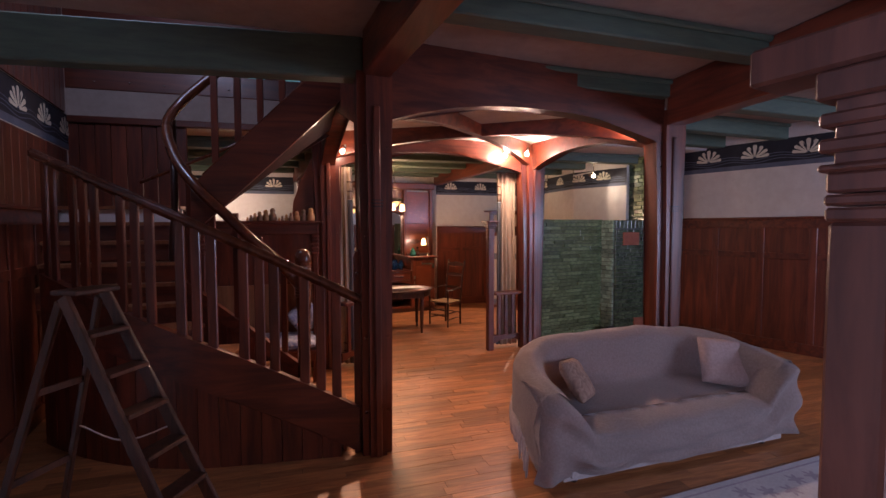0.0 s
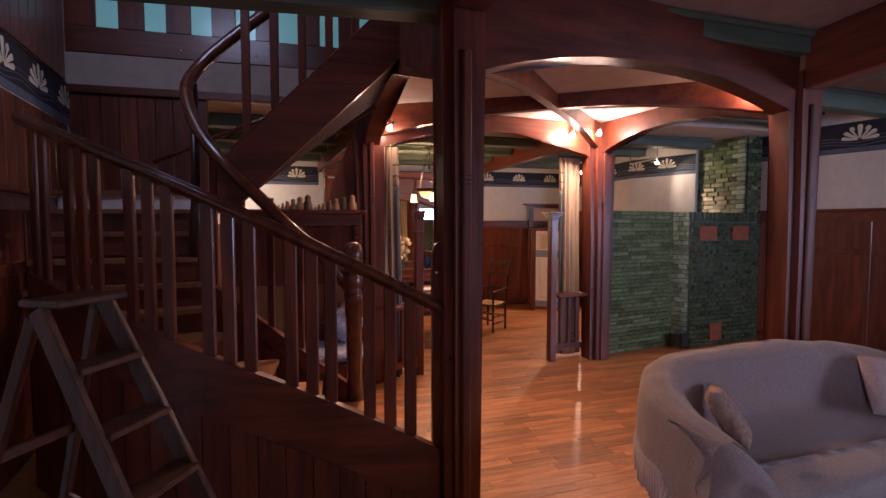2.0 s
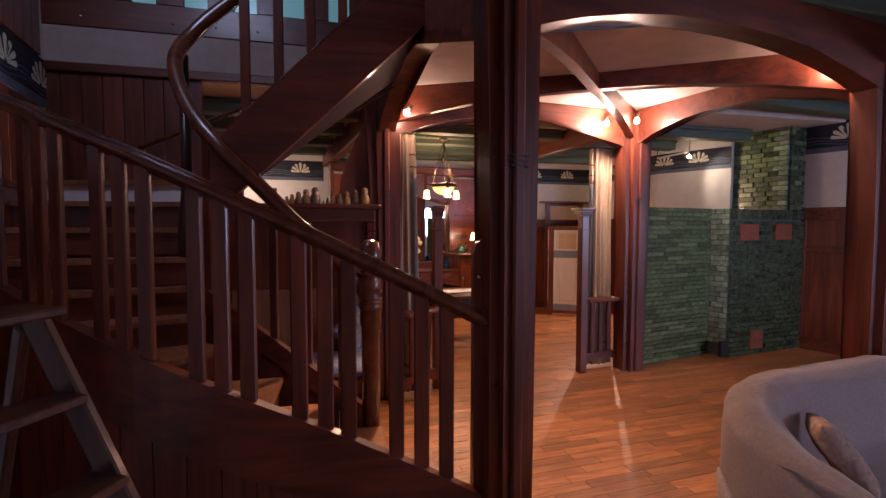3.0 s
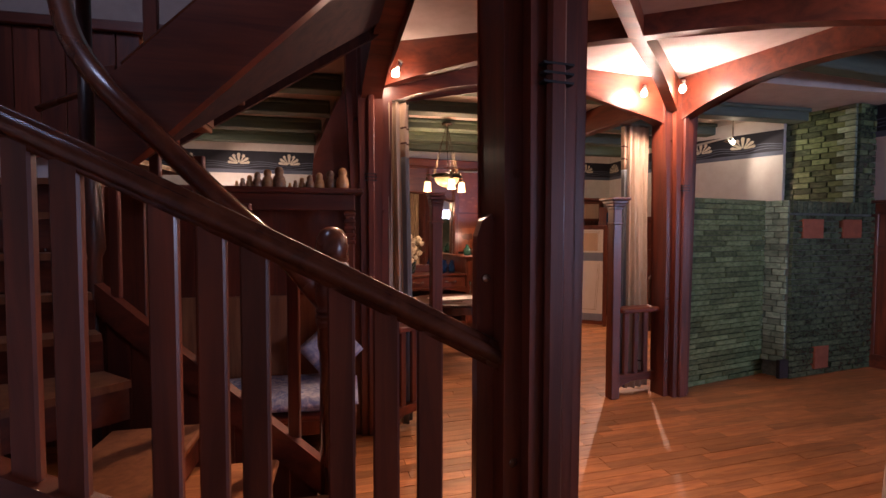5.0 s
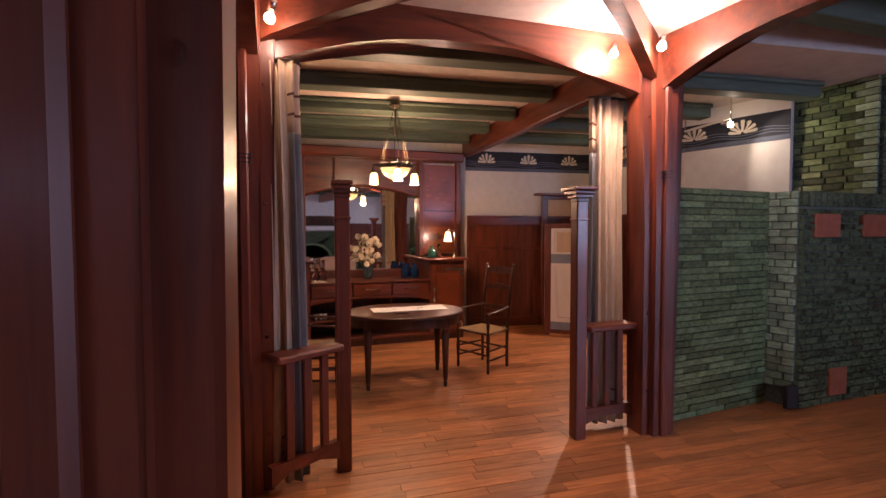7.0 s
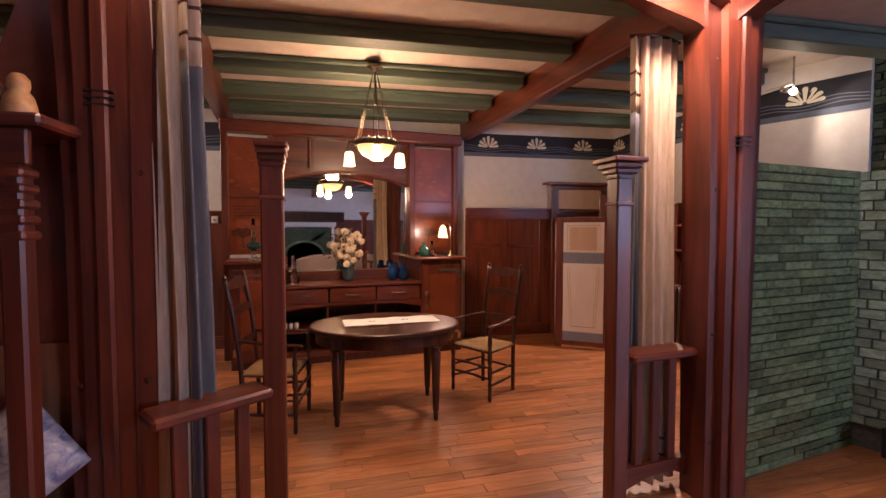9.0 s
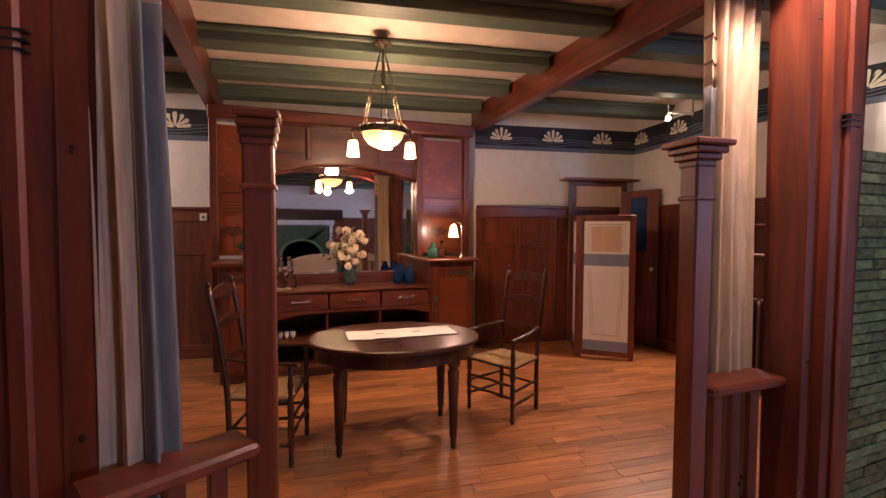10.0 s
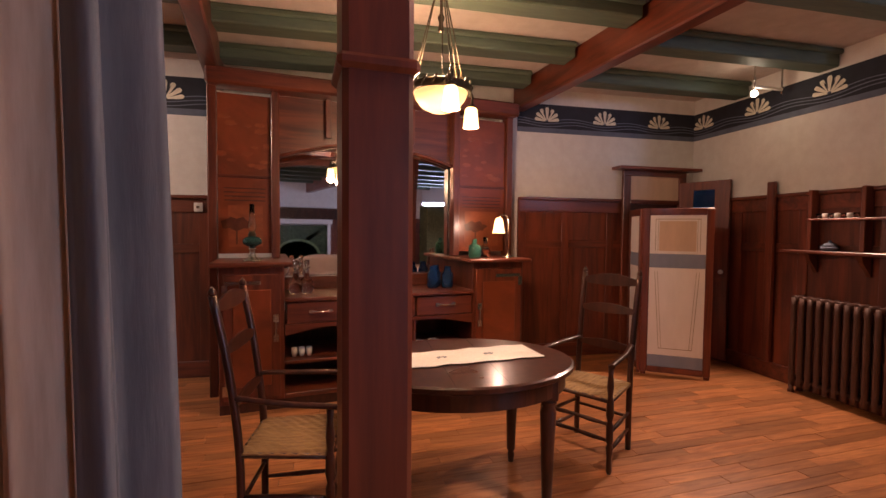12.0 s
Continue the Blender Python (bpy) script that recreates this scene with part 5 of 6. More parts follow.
def rush_chair(at, turn, arms, label):
    """Turned ladder-back chair with a woven rush seat; its front looks along +y of its own."""
    t = thing("rush_chair", label, "chair", "chairs at the table", at=(*at, 0), turn=turn)
    fx, bx, fy, by, sh = 0.225, 0.185, 0.20, -0.20, 0.45
    for s in (-1, 1):
        prof = [(0.013, 0), (0.018, 0.02), (0.015, 0.10), (0.021, 0.16), (0.014, 0.18), (0.021, 0.20), (0.021, 0.30), (0.014, 0.32), (0.023, 0.36), (0.02, 0.44)]
        part("front_leg", lathe(prof + ([(0.014, 0.47), (0.021, 0.53), (0.014, 0.60), (0.018, 0.665)] if arms else [(0.0, 0.455)]), pose(s * fx, fy, 0), 12), DARKW, t)
        part("back_post", tube(smooth_path([(s * bx, by, 0), (s * bx, by - 0.005, 0.45), (s * (bx + 0.005), by - 0.05, 0.85), (s * (bx + 0.01), by - 0.11, 1.16)], 5), 0.019, 10), DARKW, t)
        part("finial", lathe([(0.012, 0), (0.02, 0.012), (0.012, 0.03), (0, 0.045)], pose(s * (bx + 0.01), by - 0.11, 1.16), 10), DARKW, t)
        part("side_rail", tube([(s * fx, fy, sh - 0.01), (s * bx, by, sh - 0.01)], 0.014, 8), DARKW, t)
        for z in (0.14, 0.25):
            part("side_stretcher", tube([(s * fx, fy, z), (s * (fx + bx) / 2, 0, z), (s * bx, by, z)], [0.009, 0.014, 0.009], 8), DARKW, t)
        if arms:
            part("arm", tube(smooth_path([(s * bx, by - 0.02, 0.70), (s * (bx + 0.045), 0.0, 0.685), (s * (fx + 0.02), fy, 0.675), (s * (fx + 0.03), fy + 0.06, 0.67)], 5), 0.018, 8, 0.7), DARKW, t)
    for z in (0.20, 0.30):
        part("front_stretcher", tube([(-fx, fy, z), (-0.1, fy, z), (0, fy, z + 0.004), (0.1, fy, z), (fx, fy, z)], [0.009, 0.015, 0.011, 0.015, 0.009], 8), DARKW, t)
    part("back_stretcher", tube([(-bx, by, 0.22), (bx, by, 0.22)], 0.011, 8), DARKW, t)
    part("front_rail", tube([(-fx, fy, sh - 0.01), (fx, fy, sh - 0.01)], 0.014, 8), DARKW, t)
    part("back_rail", tube([(-bx, by, sh - 0.01), (bx, by, sh - 0.01)], 0.014, 8), DARKW, t)
    for z, h in ((0.66, 0.05), (0.90, 0.06), (1.09, 0.075)):
        yb = by - (0.02 if z < 0.7 else 0.055 if z < 1.0 else 0.095)
        pts = [(-bx, z)] + [(-bx + 2 * bx * k / 8, z - 0.012 * math.sin(math.pi * k / 8)) for k in range(1, 8)] + [(bx, z)] + [(bx - 2 * bx * k / 8, z + h * (0.55 + 0.45 * math.sin(math.pi * k / 8))) for k in range(0, 9)]
        part("slat", extrude_profile(pts, 0.012, pose(0, yb, 0)), DARKW, t)
    bm = bmesh.new()
    n = 16
    rows = []
    for side in (0, 1):
        for j in range(n + 1):
            v = j / n
            half = bx + (fx - bx) * v
            row = []
            for i in range(n + 1):
                u = 2 * i / n - 1
                dip = 0.018 * (1 - u * u) * (1 - (2 * v - 1) ** 2)
                ridge = 0.003 * (1 if (i + j) % 2 else 0)
                edge = 0.012 * max(abs(u), abs(2 * v - 1)) ** 8
                row.append(bm.verts.new((u * (half + 0.012), by + (fy - by) * v * 1.04 - 0.008, sh + 0.012 - dip + ridge - edge - side * (0.03 - edge))))
            rows.append(row)
    for s in (0, n + 1):
        for j in range(n):
            for i in range(n):
                bm.faces.new((rows[s + j][i], rows[s + j][i + 1], rows[s + j + 1][i + 1], rows[s + j + 1][i]))
    for j in range(n):
        for i in (0, n):
            bm.faces.new((rows[j][i], rows[j + 1][i], rows[n + 2 + j][i], rows[n + 1 + j][i]))
    for i in range(n):
        for j in (0, n):
            bm.faces.new((rows[j][i], rows[j][i + 1], rows[n + 1 + j][i + 1], rows[n + 1 + j][i]))
    bmesh.ops.recalc_face_normals(bm, faces=bm.faces)
    part("seat", bm, RUSH, t, "woven rush seat")
    return t


rush_chair((1.88, 6.98), 124, True, "dark turned ladder-back armchair with a rush seat, turned to the table")
rush_chair((0.05, 6.60), -97, True, "dark turned ladder-back armchair with a rush seat beside the table")

# ---------------------------------------------------------------- chandelier


def chandelier(at):
    t = thing("chandelier", "wrought bronze chandelier with a lit bowl and three hanging glass shades", "chandelier", at=at)
    bm = bmesh.new()
    for k in range(6):
        a = k * math.pi / 3
        bmesh.ops.create_icosphere(bm, subdivisions=1, radius=0.03, matrix=Matrix.Translation((0.05 * math.cos(a), 0.05 * math.sin(a), -0.02)) @ Matrix.Diagonal((1, 1, 0.5, 1)))
    add_lathe(bm, [(0.06, 0), (0.05, -0.02), (0.02, -0.05), (0.008, -0.06)], None, 14)
    part("ceiling_rose", bm, IRON, t)
    part("hub", lathe([(0.0, -0.36), (0.02, -0.35), (0.012, -0.30), (0.022, -0.27), (0.008, -0.24), (0.008, -0.05)], None, 12), IRON, t)
    for k in range(3):
        a = radians(30 + 120 * k)
        c, s = math.cos(a), math.sin(a)
        for d in (-0.05, 0.05):
            cc, ss = math.cos(a + d * 3), math.sin(a + d * 3)
            part("chain", tube([(0.02 * c, 0.02 * s, -0.07), (0.10 * cc, 0.10 * ss, -0.36), (0.178 * cc, 0.178 * ss, -0.66)], 0.004, 6), IRON, t)
        part("arm", tube(smooth_path([(0.17 * c, 0.17 * s, -0.70), (0.25 * c, 0.25 * s, -0.66), (0.28 * c, 0.28 * s, -0.69), (0.27 * c, 0.27 * s, -0.75)], 4), 0.009, 8), IRON, t)
        sh = part("shade", lathe([(0.022, 0), (0.04, -0.02), (0.046, -0.08), (0.052, -0.135), (0.047, -0.135), (0.041, -0.08), (0.034, -0.024)], pose(0.27 * c, 0.27 * s, -0.75), 18), SHADE, t, "lit frosted glass shade")
        part("holder", lathe([(0.0, 0.02), (0.026, 0.012), (0.03, -0.012)], pose(0.27 * c, 0.27 * s, -0.75), 12), IRON, t)
    ringp = [(0.18 * math.cos(2 * math.pi * k / 36), 0.18 * math.sin(2 * math.pi * k / 36), -0.70) for k in range(37)]
    part("ring", tube(ringp, 0.012, 8, 2.2), IRON, t)
    for k in range(18):
        a = 2 * math.pi * k / 18
        part("leaf_cast", tube([(0.18 * math.cos(a), 0.18 * math.sin(a), -0.72), (0.193 * math.cos(a + 0.12), 0.193 * math.sin(a + 0.12), -0.69), (0.184 * math.cos(a + 0.2), 0.184 * math.sin(a + 0.2), -0.66)], 0.007, 6), IRON, t)
    part("bowl", lathe([(0.0, -0.84), (0.065, -0.83), (0.12, -0.80), (0.15, -0.76), (0.165, -0.72), (0.158, -0.72), (0.143, -0.758), (0.11, -0.79), (0.06, -0.82), (0.0, -0.83)], None, 28), BOWL, t, "lit alabaster bowl")
    return t


chandelier((0.86, 7.03, 3.01))


def bulb_fitting(at, aim, name="bulb_lamp"):
    t = thing(name, "small nickel lamp fitting with a lit bulb", "lamp", "bulb fittings")
    d = (Vector(aim) - Vector(at)).normalized()
    p = Vector(at)
    part("socket", tube([p - d * 0.10, p - d * 0.035], 0.022, 10), METAL, t)
    bm = bmesh.new()
    bmesh.ops.create_icosphere(bm, subdivisions=2, radius=0.03, matrix=Matrix.Translation(p))
    q = part("bulb", bm, BULB, t, "lit bulb")
    q.visible_shadow = False
    return t


bulb_fitting((2.21, 4.88, 2.84), (2.1, 4.75, 2.6))
bulb_fitting((2.46, 4.70, 2.84), (2.35, 4.6, 2.6))
bulb_fitting((-0.06, 4.60, 2.76), (-0.16, 4.80, 2.55))
bulb_fitting((4.10, 7.90, 2.78), (3.7, 7.4, 2.4))
bulb_fitting((4.50, 6.25, 2.76), (5.0, 5.7, 2.5))

bulb_fitting((-3.03, 7.99, 2.78), (-1.2, 9.1, 1.5))

for x0, y0, x1, y1, z in ((-3.03, 7.99, -3.50, 7.99, 2.80), (4.10, 7.90, 4.42, 7.90, 2.80), (4.50, 6.25, 4.50, 6.95, 2.79)):
    t = thing("spot_track", "thin white light track fixed under the joists", "light track", "light tracks")
    part("bar", bar((x0, y0, z + 0.045), (x1, y1, z + 0.045), 0.03, 0.025, 0.004), PORC, t)
    for q in (0.0, 1.0):
        x, y = x0 + (x1 - x0) * q, y0 + (y1 - y0) * q
        part("rod", tube([(x, y, z + 0.0), (x, y, 3.069)], 0.008, 8), METAL, t)

# ---------------------------------------------------------------- door, folding screen, shelves and radiator of the dining room
DOOR = thing("door_1", "dark wooden doorway with a cornice and a glazed light over an open leaf", "door", kind="structure")
part("jamb", box(3.50, BACK - 0.10, 0, 3.60, BACK - 0.062, 2.12, None, 0.006), WOOD_V, DOOR)
part("jamb", box(4.26, BACK - 0.10, 0, 4.36, BACK - 0.062, 2.12, None, 0.006), WOOD_V, DOOR)
part("head", box(3.50, BACK - 0.10, 2.12, 4.36, BACK - 0.062, 2.18, None, 0.006), WOOD_X, DOOR)
part("cornice", box(3.36, BACK - 0.24, 2.18, 4.46, BACK - 0.062, 2.215, None, 0.008), WOOD_X, DOOR)
# opaque panel; the warm light behind the transom is only its peach colour
part("transom_light", box(3.60, BACK - 0.08, 1.84, 4.26, BACK - 0.064, 2.12, None, 0), PEACH, DOOR, "transom light over the door with warm light painted as peach")
part("transom_bar", box(3.60, BACK - 0.10, 1.79, 4.26, BACK - 0.063, 1.84, None, 0.005), WOOD_X, DOOR)
# no passage is built: a dark sheet on the wall paints its gloom
part("opening", box(3.60, BACK - 0.07, 0, 4.26, BACK - 0.063, 1.79, None, 0), DARKW, DOOR, "flat dark sheet painted as the dimness of a passage")
m, n = axis((4.27, BACK - 0.11, 0), (4.475, 8.50, 0))
leaf = part("leaf", box(0, -0.02, 0.02, n, 0.02, 2.05, m, 0.006), WOOD_V, DOOR, "open dark door leaf with a blue glass strip")
part("glass_strip", box(n * 0.30, -0.028, 1.25, n * 0.72, -0.0205, 1.95, m, 0), GLASSB, leaf)
bm = bmesh.new()
bmesh.ops.create_icosphere(bm, subdivisions=2, radius=0.028, matrix=m @ Matrix.Translation((n - 0.06, -0.05, 1.02)))
part("knob", bm, PORC, leaf, "white porcelain knob")


def folding_screen():
    t = thing("folding_screen", "folding screen with white and blue-grey painted panels in dark wooden frames", "screen")
    for a, b in (((3.285, 8.37), (3.816, 8.02)), ((3.285, 8.385), (3.47, 8.84))):
        m, n = axis((*a, 0), (*b, 0))
        for x in (0.0, n - 0.065):
            part("leaf_stile", box(x, -0.016, 0.03, x + 0.065, 0.016, 1.70, m, 0.006), WOOD_V, t)
        for z0, z1 in ((0.03, 0.09), (1.63, 1.70)):
            part("leaf_rail", box(0.066, -0.015, z0, n - 0.066, 0.015, z1, m, 0.004), WOOD_X, t)
        x0, x1 = 0.067, n - 0.067
        part("lower_band", box(x0, -0.006, 0.091, x1, 0.006, 0.21, m, 0), BLUEP, t, "blue-grey painted band")
        part("panel", box(x0, -0.006, 0.211, x1, 0.006, 1.10, m, 0), WHITEP, t)
        part("middle_band", box(x0, -0.008, 1.101, x1, 0.008, 1.24, m, 0), BLUEP, t, "blue-grey painted band")
        part("panel", box(x0, -0.006, 1.241, x1, 0.006, 1.629, m, 0), WHITEP, t)
        w = x1 - x0
        for i0, g in ((0.10, 0.006), (0.15, 0.004)):
            bm = bmesh.new()
            for q in ((x0 + w * i0, 1.06, x0 + w * (i0 + 0.10), 0.28), (x1 - w * i0, 1.06, x1 - w * (i0 + 0.10), 0.28), (x0 + w * (i0 + 0.10), 0.28, x1 - w * (i0 + 0.10), 0.28),
                      (x0 + w * i0, 1.27, x0 + w * i0, 1.59), (x1 - w * i0, 1.27, x1 - w * i0, 1.59), (x0 + w * i0, 1.59, x1 - w * i0, 1.59)):
                add_bar(bm, m @ Vector((q[0], -0.0065, q[1])), m @ Vector((q[2], -0.0065, q[3])), 0.002, g)
            part("painted_line", bm, OCHREL, t)
        part("upper_inset", box(x0 + w * 0.17, -0.0075, 1.27, x1 - w * 0.17, -0.0062, 1.57, m, 0), PEACH, t)
        for x in (0.03, n - 0.03):
            part("foot", box(x - 0.025, -0.014, 0.0, x + 0.025, 0.014, 0.029, m, 0.003), WOOD_V, t)
    return t


folding_screen()


def radiator():
    t = thing("radiator", "dark painted cast-iron column radiator under the shelf", "radiator")
    for k in range(16):
        y = 7.62 - 0.075 * k
        bm = bmesh.new()
        for x in (4.33, 4.43):
            add_tube(bm, smooth_path([(x, y, 0.07), (x, y, 0.13), (x, y, 0.80), (x, y, 0.87)], 2), 0.024, 8)
        add_tube(bm, [(4.32, y, 0.86), (4.44, y, 0.86)], 0.028, 8)
        add_tube(bm, [(4.32, y, 0.12), (4.44, y, 0.12)], 0.028, 8)
        part("column", bm, IRONP, t)
    for x in (4.33, 4.43):
        for y in (7.62, 6.5):
            part("foot", lathe([(0.03, 0), (0.02, 0.03), (0.022, 0.08)], pose(x, y, 0), 10), IRONP, t)
    part("pipe", tube([(4.38, 6.40, 0.12), (4.38, 6.36, 0.12), (4.38, 6.36, 0.0)], 0.014, 8), IRONP, t)
    return t


IRONP = material("brown_radiator_paint", (0.085, 0.032, 0.02), 0.6, 0.1, dark=(0.06, 0.022, 0.014), scale=(20, 20, 6), bump=0.05)
radiator()


def wall_shelf():
    t = thing("wall_shelf", "dark red wall shelf with uprights and carved brackets", "shelf")
    part("lower_shelf", box(4.35, 6.62, 1.275, 4.49, 7.80, 1.305, None, 0.006), WOOD_Y, t)
    part("upper_shelf", box(4.36, 6.68, 1.57, 4.49, 7.56, 1.59, None, 0.005), WOOD_Y, t)
    for y in (7.57, 7.14, 6.71):
        part("upright", box(4.40, y - 0.018, 1.306, 4.49, y + 0.018, 1.85, None, 0.005), WOOD_V, t)
        part("bracket", extrude_profile([(0.0, 1.274), (-0.11, 1.274), (-0.09, 1.22), (-0.04, 1.16), (0.0, 1.10)], 0.035, pose(4.49, y, 0)), WOOD_V, t)
    part("pilaster", box(4.44, 7.96, 0.16, 4.49, 8.04, 1.97, None, 0.008), WOOD_V, t)
    return t


wall_shelf()
for k in range(7):
    cup((4.42, 7.50 - 0.05 * k, 1.59), 0.022, 0.045, PORC if k % 2 else GLASS, "small_cup", "small cup in a row on the wall shelf", "cup")
t = thing("lidded_dish", "blue-grey lidded dish on the wall shelf", "dish", at=(4.42, 7.40, 1.305))
part("dish", lathe([(0.04, 0), (0.066, 0.02), (0.062, 0.04), (0.0, 0.04)], None, 18), SLATE, t)
part("lid", lathe([(0.062, 0.041), (0.04, 0.065), (0.012, 0.075), (0.014, 0.09), (0, 0.095)], None, 18), SLATE, t)
t = thing("light_switch", "white porcelain light switch on the panelling", "switch", at=(-1.07, BACK - 0.045, 1.66))
part("plate", box(-0.04, -0.012, -0.045, 0.04, 0.006, 0.045, None, 0.006), PORC, t)
part("knob", lathe([(0.014, 0), (0.012, 0.012), (0, 0.016)], pose(0, -0.012, 0, 90, 0, 0), 10), METAL, t)

# ---------------------------------------------------------------- sofa under its throw, cushions, rug


def sofa():
    t = thing("sofa", "white sofa under a draped pale fringed throw", "sofa", at=(2.37, 1.64, 0), turn=4)

    def plan(u, grow=0.0):
        """Outline of back and arms: u from 0 (front of one arm) over the back to 1 (front of the other)."""
        a = math.pi * (1 - u)
        x = (1.17 + grow) * math.copysign(abs(math.cos(a)) ** 0.55, math.cos(a))
        y = 0.02 + (0.86 + grow) * abs(math.sin(a)) ** 0.62
        return x, y

    def hem(u):
        """Height at which the throw ends along the outside."""
        return 0.35 + 0.07 * math.sin(math.pi * u) ** 0.8 - 0.22 * math.exp(-(u / 0.045) ** 2) + 0.02 * math.sin(u * 41) - 0.12 * math.exp(-((u - 0.98) / 0.05) ** 2)

    # upholstered base
    n = 40
    ring = [plan(i / n, -0.12) for i in range(n + 1)]
    ring = [(ring[0][0], 0.0)] + ring + [(ring[-1][0], 0.0)]
    bm = prism([(x, y) for x, y in ring[::-1]], 0.05, 0.30)
    part("base", bm, SOFA, t)
    part("base_panel", box(-1.0, -0.015, 0.07, 1.0, 0.012, 0.27, None, 0.008), SOFA, t)
    for x in (-0.92, 0.92):
        for y in (0.08, 0.6):
            part("foot", lathe([(0.03, 0), (0.035, 0.05)], pose(x, y, 0), 10), DARKW, t)
    # throw: one sheet laid over arms, back and seat and falling over the front and the ends
    bm = bmesh.new()
    nu, nv = 72, 34
    grid = []
    for i in range(nu + 1):
        u = i / nu
        ox, oy = plan(u, 0.05)
        ix, iy = plan(u, -0.20)
        back = math.sin(math.pi * u) ** 0.8
        top = 0.68 + 0.19 * back
        seat = 0.40
        hang = hem(u)
        prof = [(1.05, hang), (1.04, (hang + top) / 2), (1.0, top - 0.05), (0.80, top), (0.45, top + 0.005), (0.15, top - 0.05), (0.03, (top + seat) / 2 + 0.03), (-0.06, seat + 0.04), (-0.45, seat + 0.01), (-1.0, seat)]
        col = []
        for j in range(nv + 1):
            s = j / nv * (len(prof) - 1)
            k = min(int(s), len(prof) - 2)
            f = s - k
            w = prof[k][0] + (prof[k + 1][0] - prof[k][0]) * f
            z = prof[k][1] + (prof[k + 1][1] - prof[k][1]) * f
            if w >= 0:
                x, y = ix + (ox - ix) * w, iy + (oy - iy) * w
            else:
                cx, cy = ix * 0.82, 0.02
                x, y = ix + (cx - ix) * -w, iy + (cy - iy) * -w
            q = Vector((x * 3.1, y * 3.1, z * 2.0))
            fold = 0.018 * math.sin(u * 60 + 2 * z * 9) * max(0, 0.55 - z) * 2.2 if w > 0.9 else 0.0
            z += 0.020 * noise.noise(q) + 0.012 * noise.noise(q * 2.7) + 0.010 * abs(noise.noise(Vector((x * 5 + y * 3, y * 1.5 - x, 4))))
            d = Vector((ox - ix, oy - iy, 0)).normalized()
            col.append(bm.verts.new(Vector((x, y, z)) + d * (fold + 0.01 * noise.noise(q * 1.7))))
        grid.append(col)
    for i in range(nu):
        for j in range(nv):
            f = bm.faces.new((grid[i][j], grid[i][j + 1], grid[i + 1][j + 1], grid[i + 1][j]))
            f.smooth = True
    bmesh.ops.solidify(bm, geom=list(bm.faces), thickness=0.008)
    bmesh.ops.recalc_face_normals(bm, faces=bm.faces)
    part("throw", bm, CLOTH, t, "pale mauve-grey draped throw")
    # front fall of the throw, hanging in a swag from arm to arm
    bm = bmesh.new()
    rows = []
    nx, nz = 64, 16
    for i in range(nx + 1):
        u = i / nx
        x = -1.235 + 2.47 * u
        e = abs(2 * u - 1)
        head = 0.41 + 0.265 * min(1.0, max(0, (e - 0.70) / 0.18)) ** 0.6
        low = 0.085 + 0.02 * u - 0.06 * math.exp(-(u / 0.06) ** 2) + 0.008 * math.sin(u * 23)
        col = []
        for j in range(nz + 1):
            f = j / nz
            g = min(1.0, f / 0.35) * math.pi / 2
            down = max(0.0, (f - 0.35) / 0.65)
            z = head + 0.014 - 0.07 * (1 - math.cos(g)) - (head - 0.056 - low) * down
            y = 0.17 - 0.225 * math.sin(g) - 0.02 * math.sin(math.pi * down) * (1 - e)
            # slack folds that run down from the corner of the arm
            y -= (0.034 * math.sin(15 * f + 9 * u + 2 * e) + 0.016 * math.sin(u * 31 - f * 5)) * min(1.0, f * 1.6) * (0.35 + 0.65 * e)
            y -= 0.018 * noise.noise(Vector((x * 3, z * 4, 2)))
            y -= sum(0.028 * math.exp(-((f - 0.12 - 0.26 * k - 0.75 * u) / 0.055) ** 2) for k in range(3)) * (1 - u)
            y += 0.13 * max(0.0, (e - 0.93) / 0.07) ** 2
            col.append(bm.verts.new((x, y, z + 0.01 * noise.noise(Vector((x * 6, f * 3, 7))))))
        rows.append(col)
    for i in range(nx):
        for j in range(nz):
            f = bm.faces.new((rows[i][j], rows[i + 1][j], rows[i + 1][j + 1], rows[i][j + 1]))
            f.smooth = True
    bmesh.ops.solidify(bm, geom=list(bm.faces), thickness=0.008)
    bmesh.ops.recalc_face_normals(bm, faces=bm.faces)
    part("throw_front", bm, CLOTH, t, "pale mauve-grey throw falling in folds")
    # knotted fringe at the ends
    rnd = random.Random(3)
    for u0, u1, count in ((0.02, 0.24, 30), (0.84, 0.98, 18)):
        for k in range(count):
            u = u0 + (u1 - u0) * k / (count - 1)
            x, y = plan(u, 0.065)
            back = math.sin(math.pi * u) ** 0.8
            z = hem(u)
            dx = rnd.uniform(-0.015, 0.015)
            bm = tube([(x, y, z + 0.02), (x + dx * 0.3, y, z - 0.03), (x + dx, y, z - 0.15 - rnd.random() * 0.04)], [0.007, 0.014, 0.008], 6)
            part("tassel", bm, CLOTH, t)
    return t


sofa()
sm = pose(2.37, 1.64, 0, 0, 0, 4)
CUSHB = material("brown_print_cushion", (0.40, 0.25, 0.18), 0.95, dark=(0.22, 0.12, 0.09), scale=(18, 18, 18), grain=1.0, bump=0.2)
t = thing("cushion", "square dusty pink cushion leaning on the sofa back", "cushion", "sofa cushions")
part("cover", pad(0.42, 0.42, 0.13, 1), CUSHION, t)
t.matrix_world = sm @ pose(0.88, 0.40, 0.60, 56, 6, -26)
t = thing("cushion", "small brown patterned cushion crumpled on the sofa arm", "cushion", "sofa cushions")
part("cover", pad(0.38, 0.34, 0.13, 9), CUSHB, t)
t.matrix_world = sm @ pose(-0.66, 0.42, 0.60, 55, 10, 42)

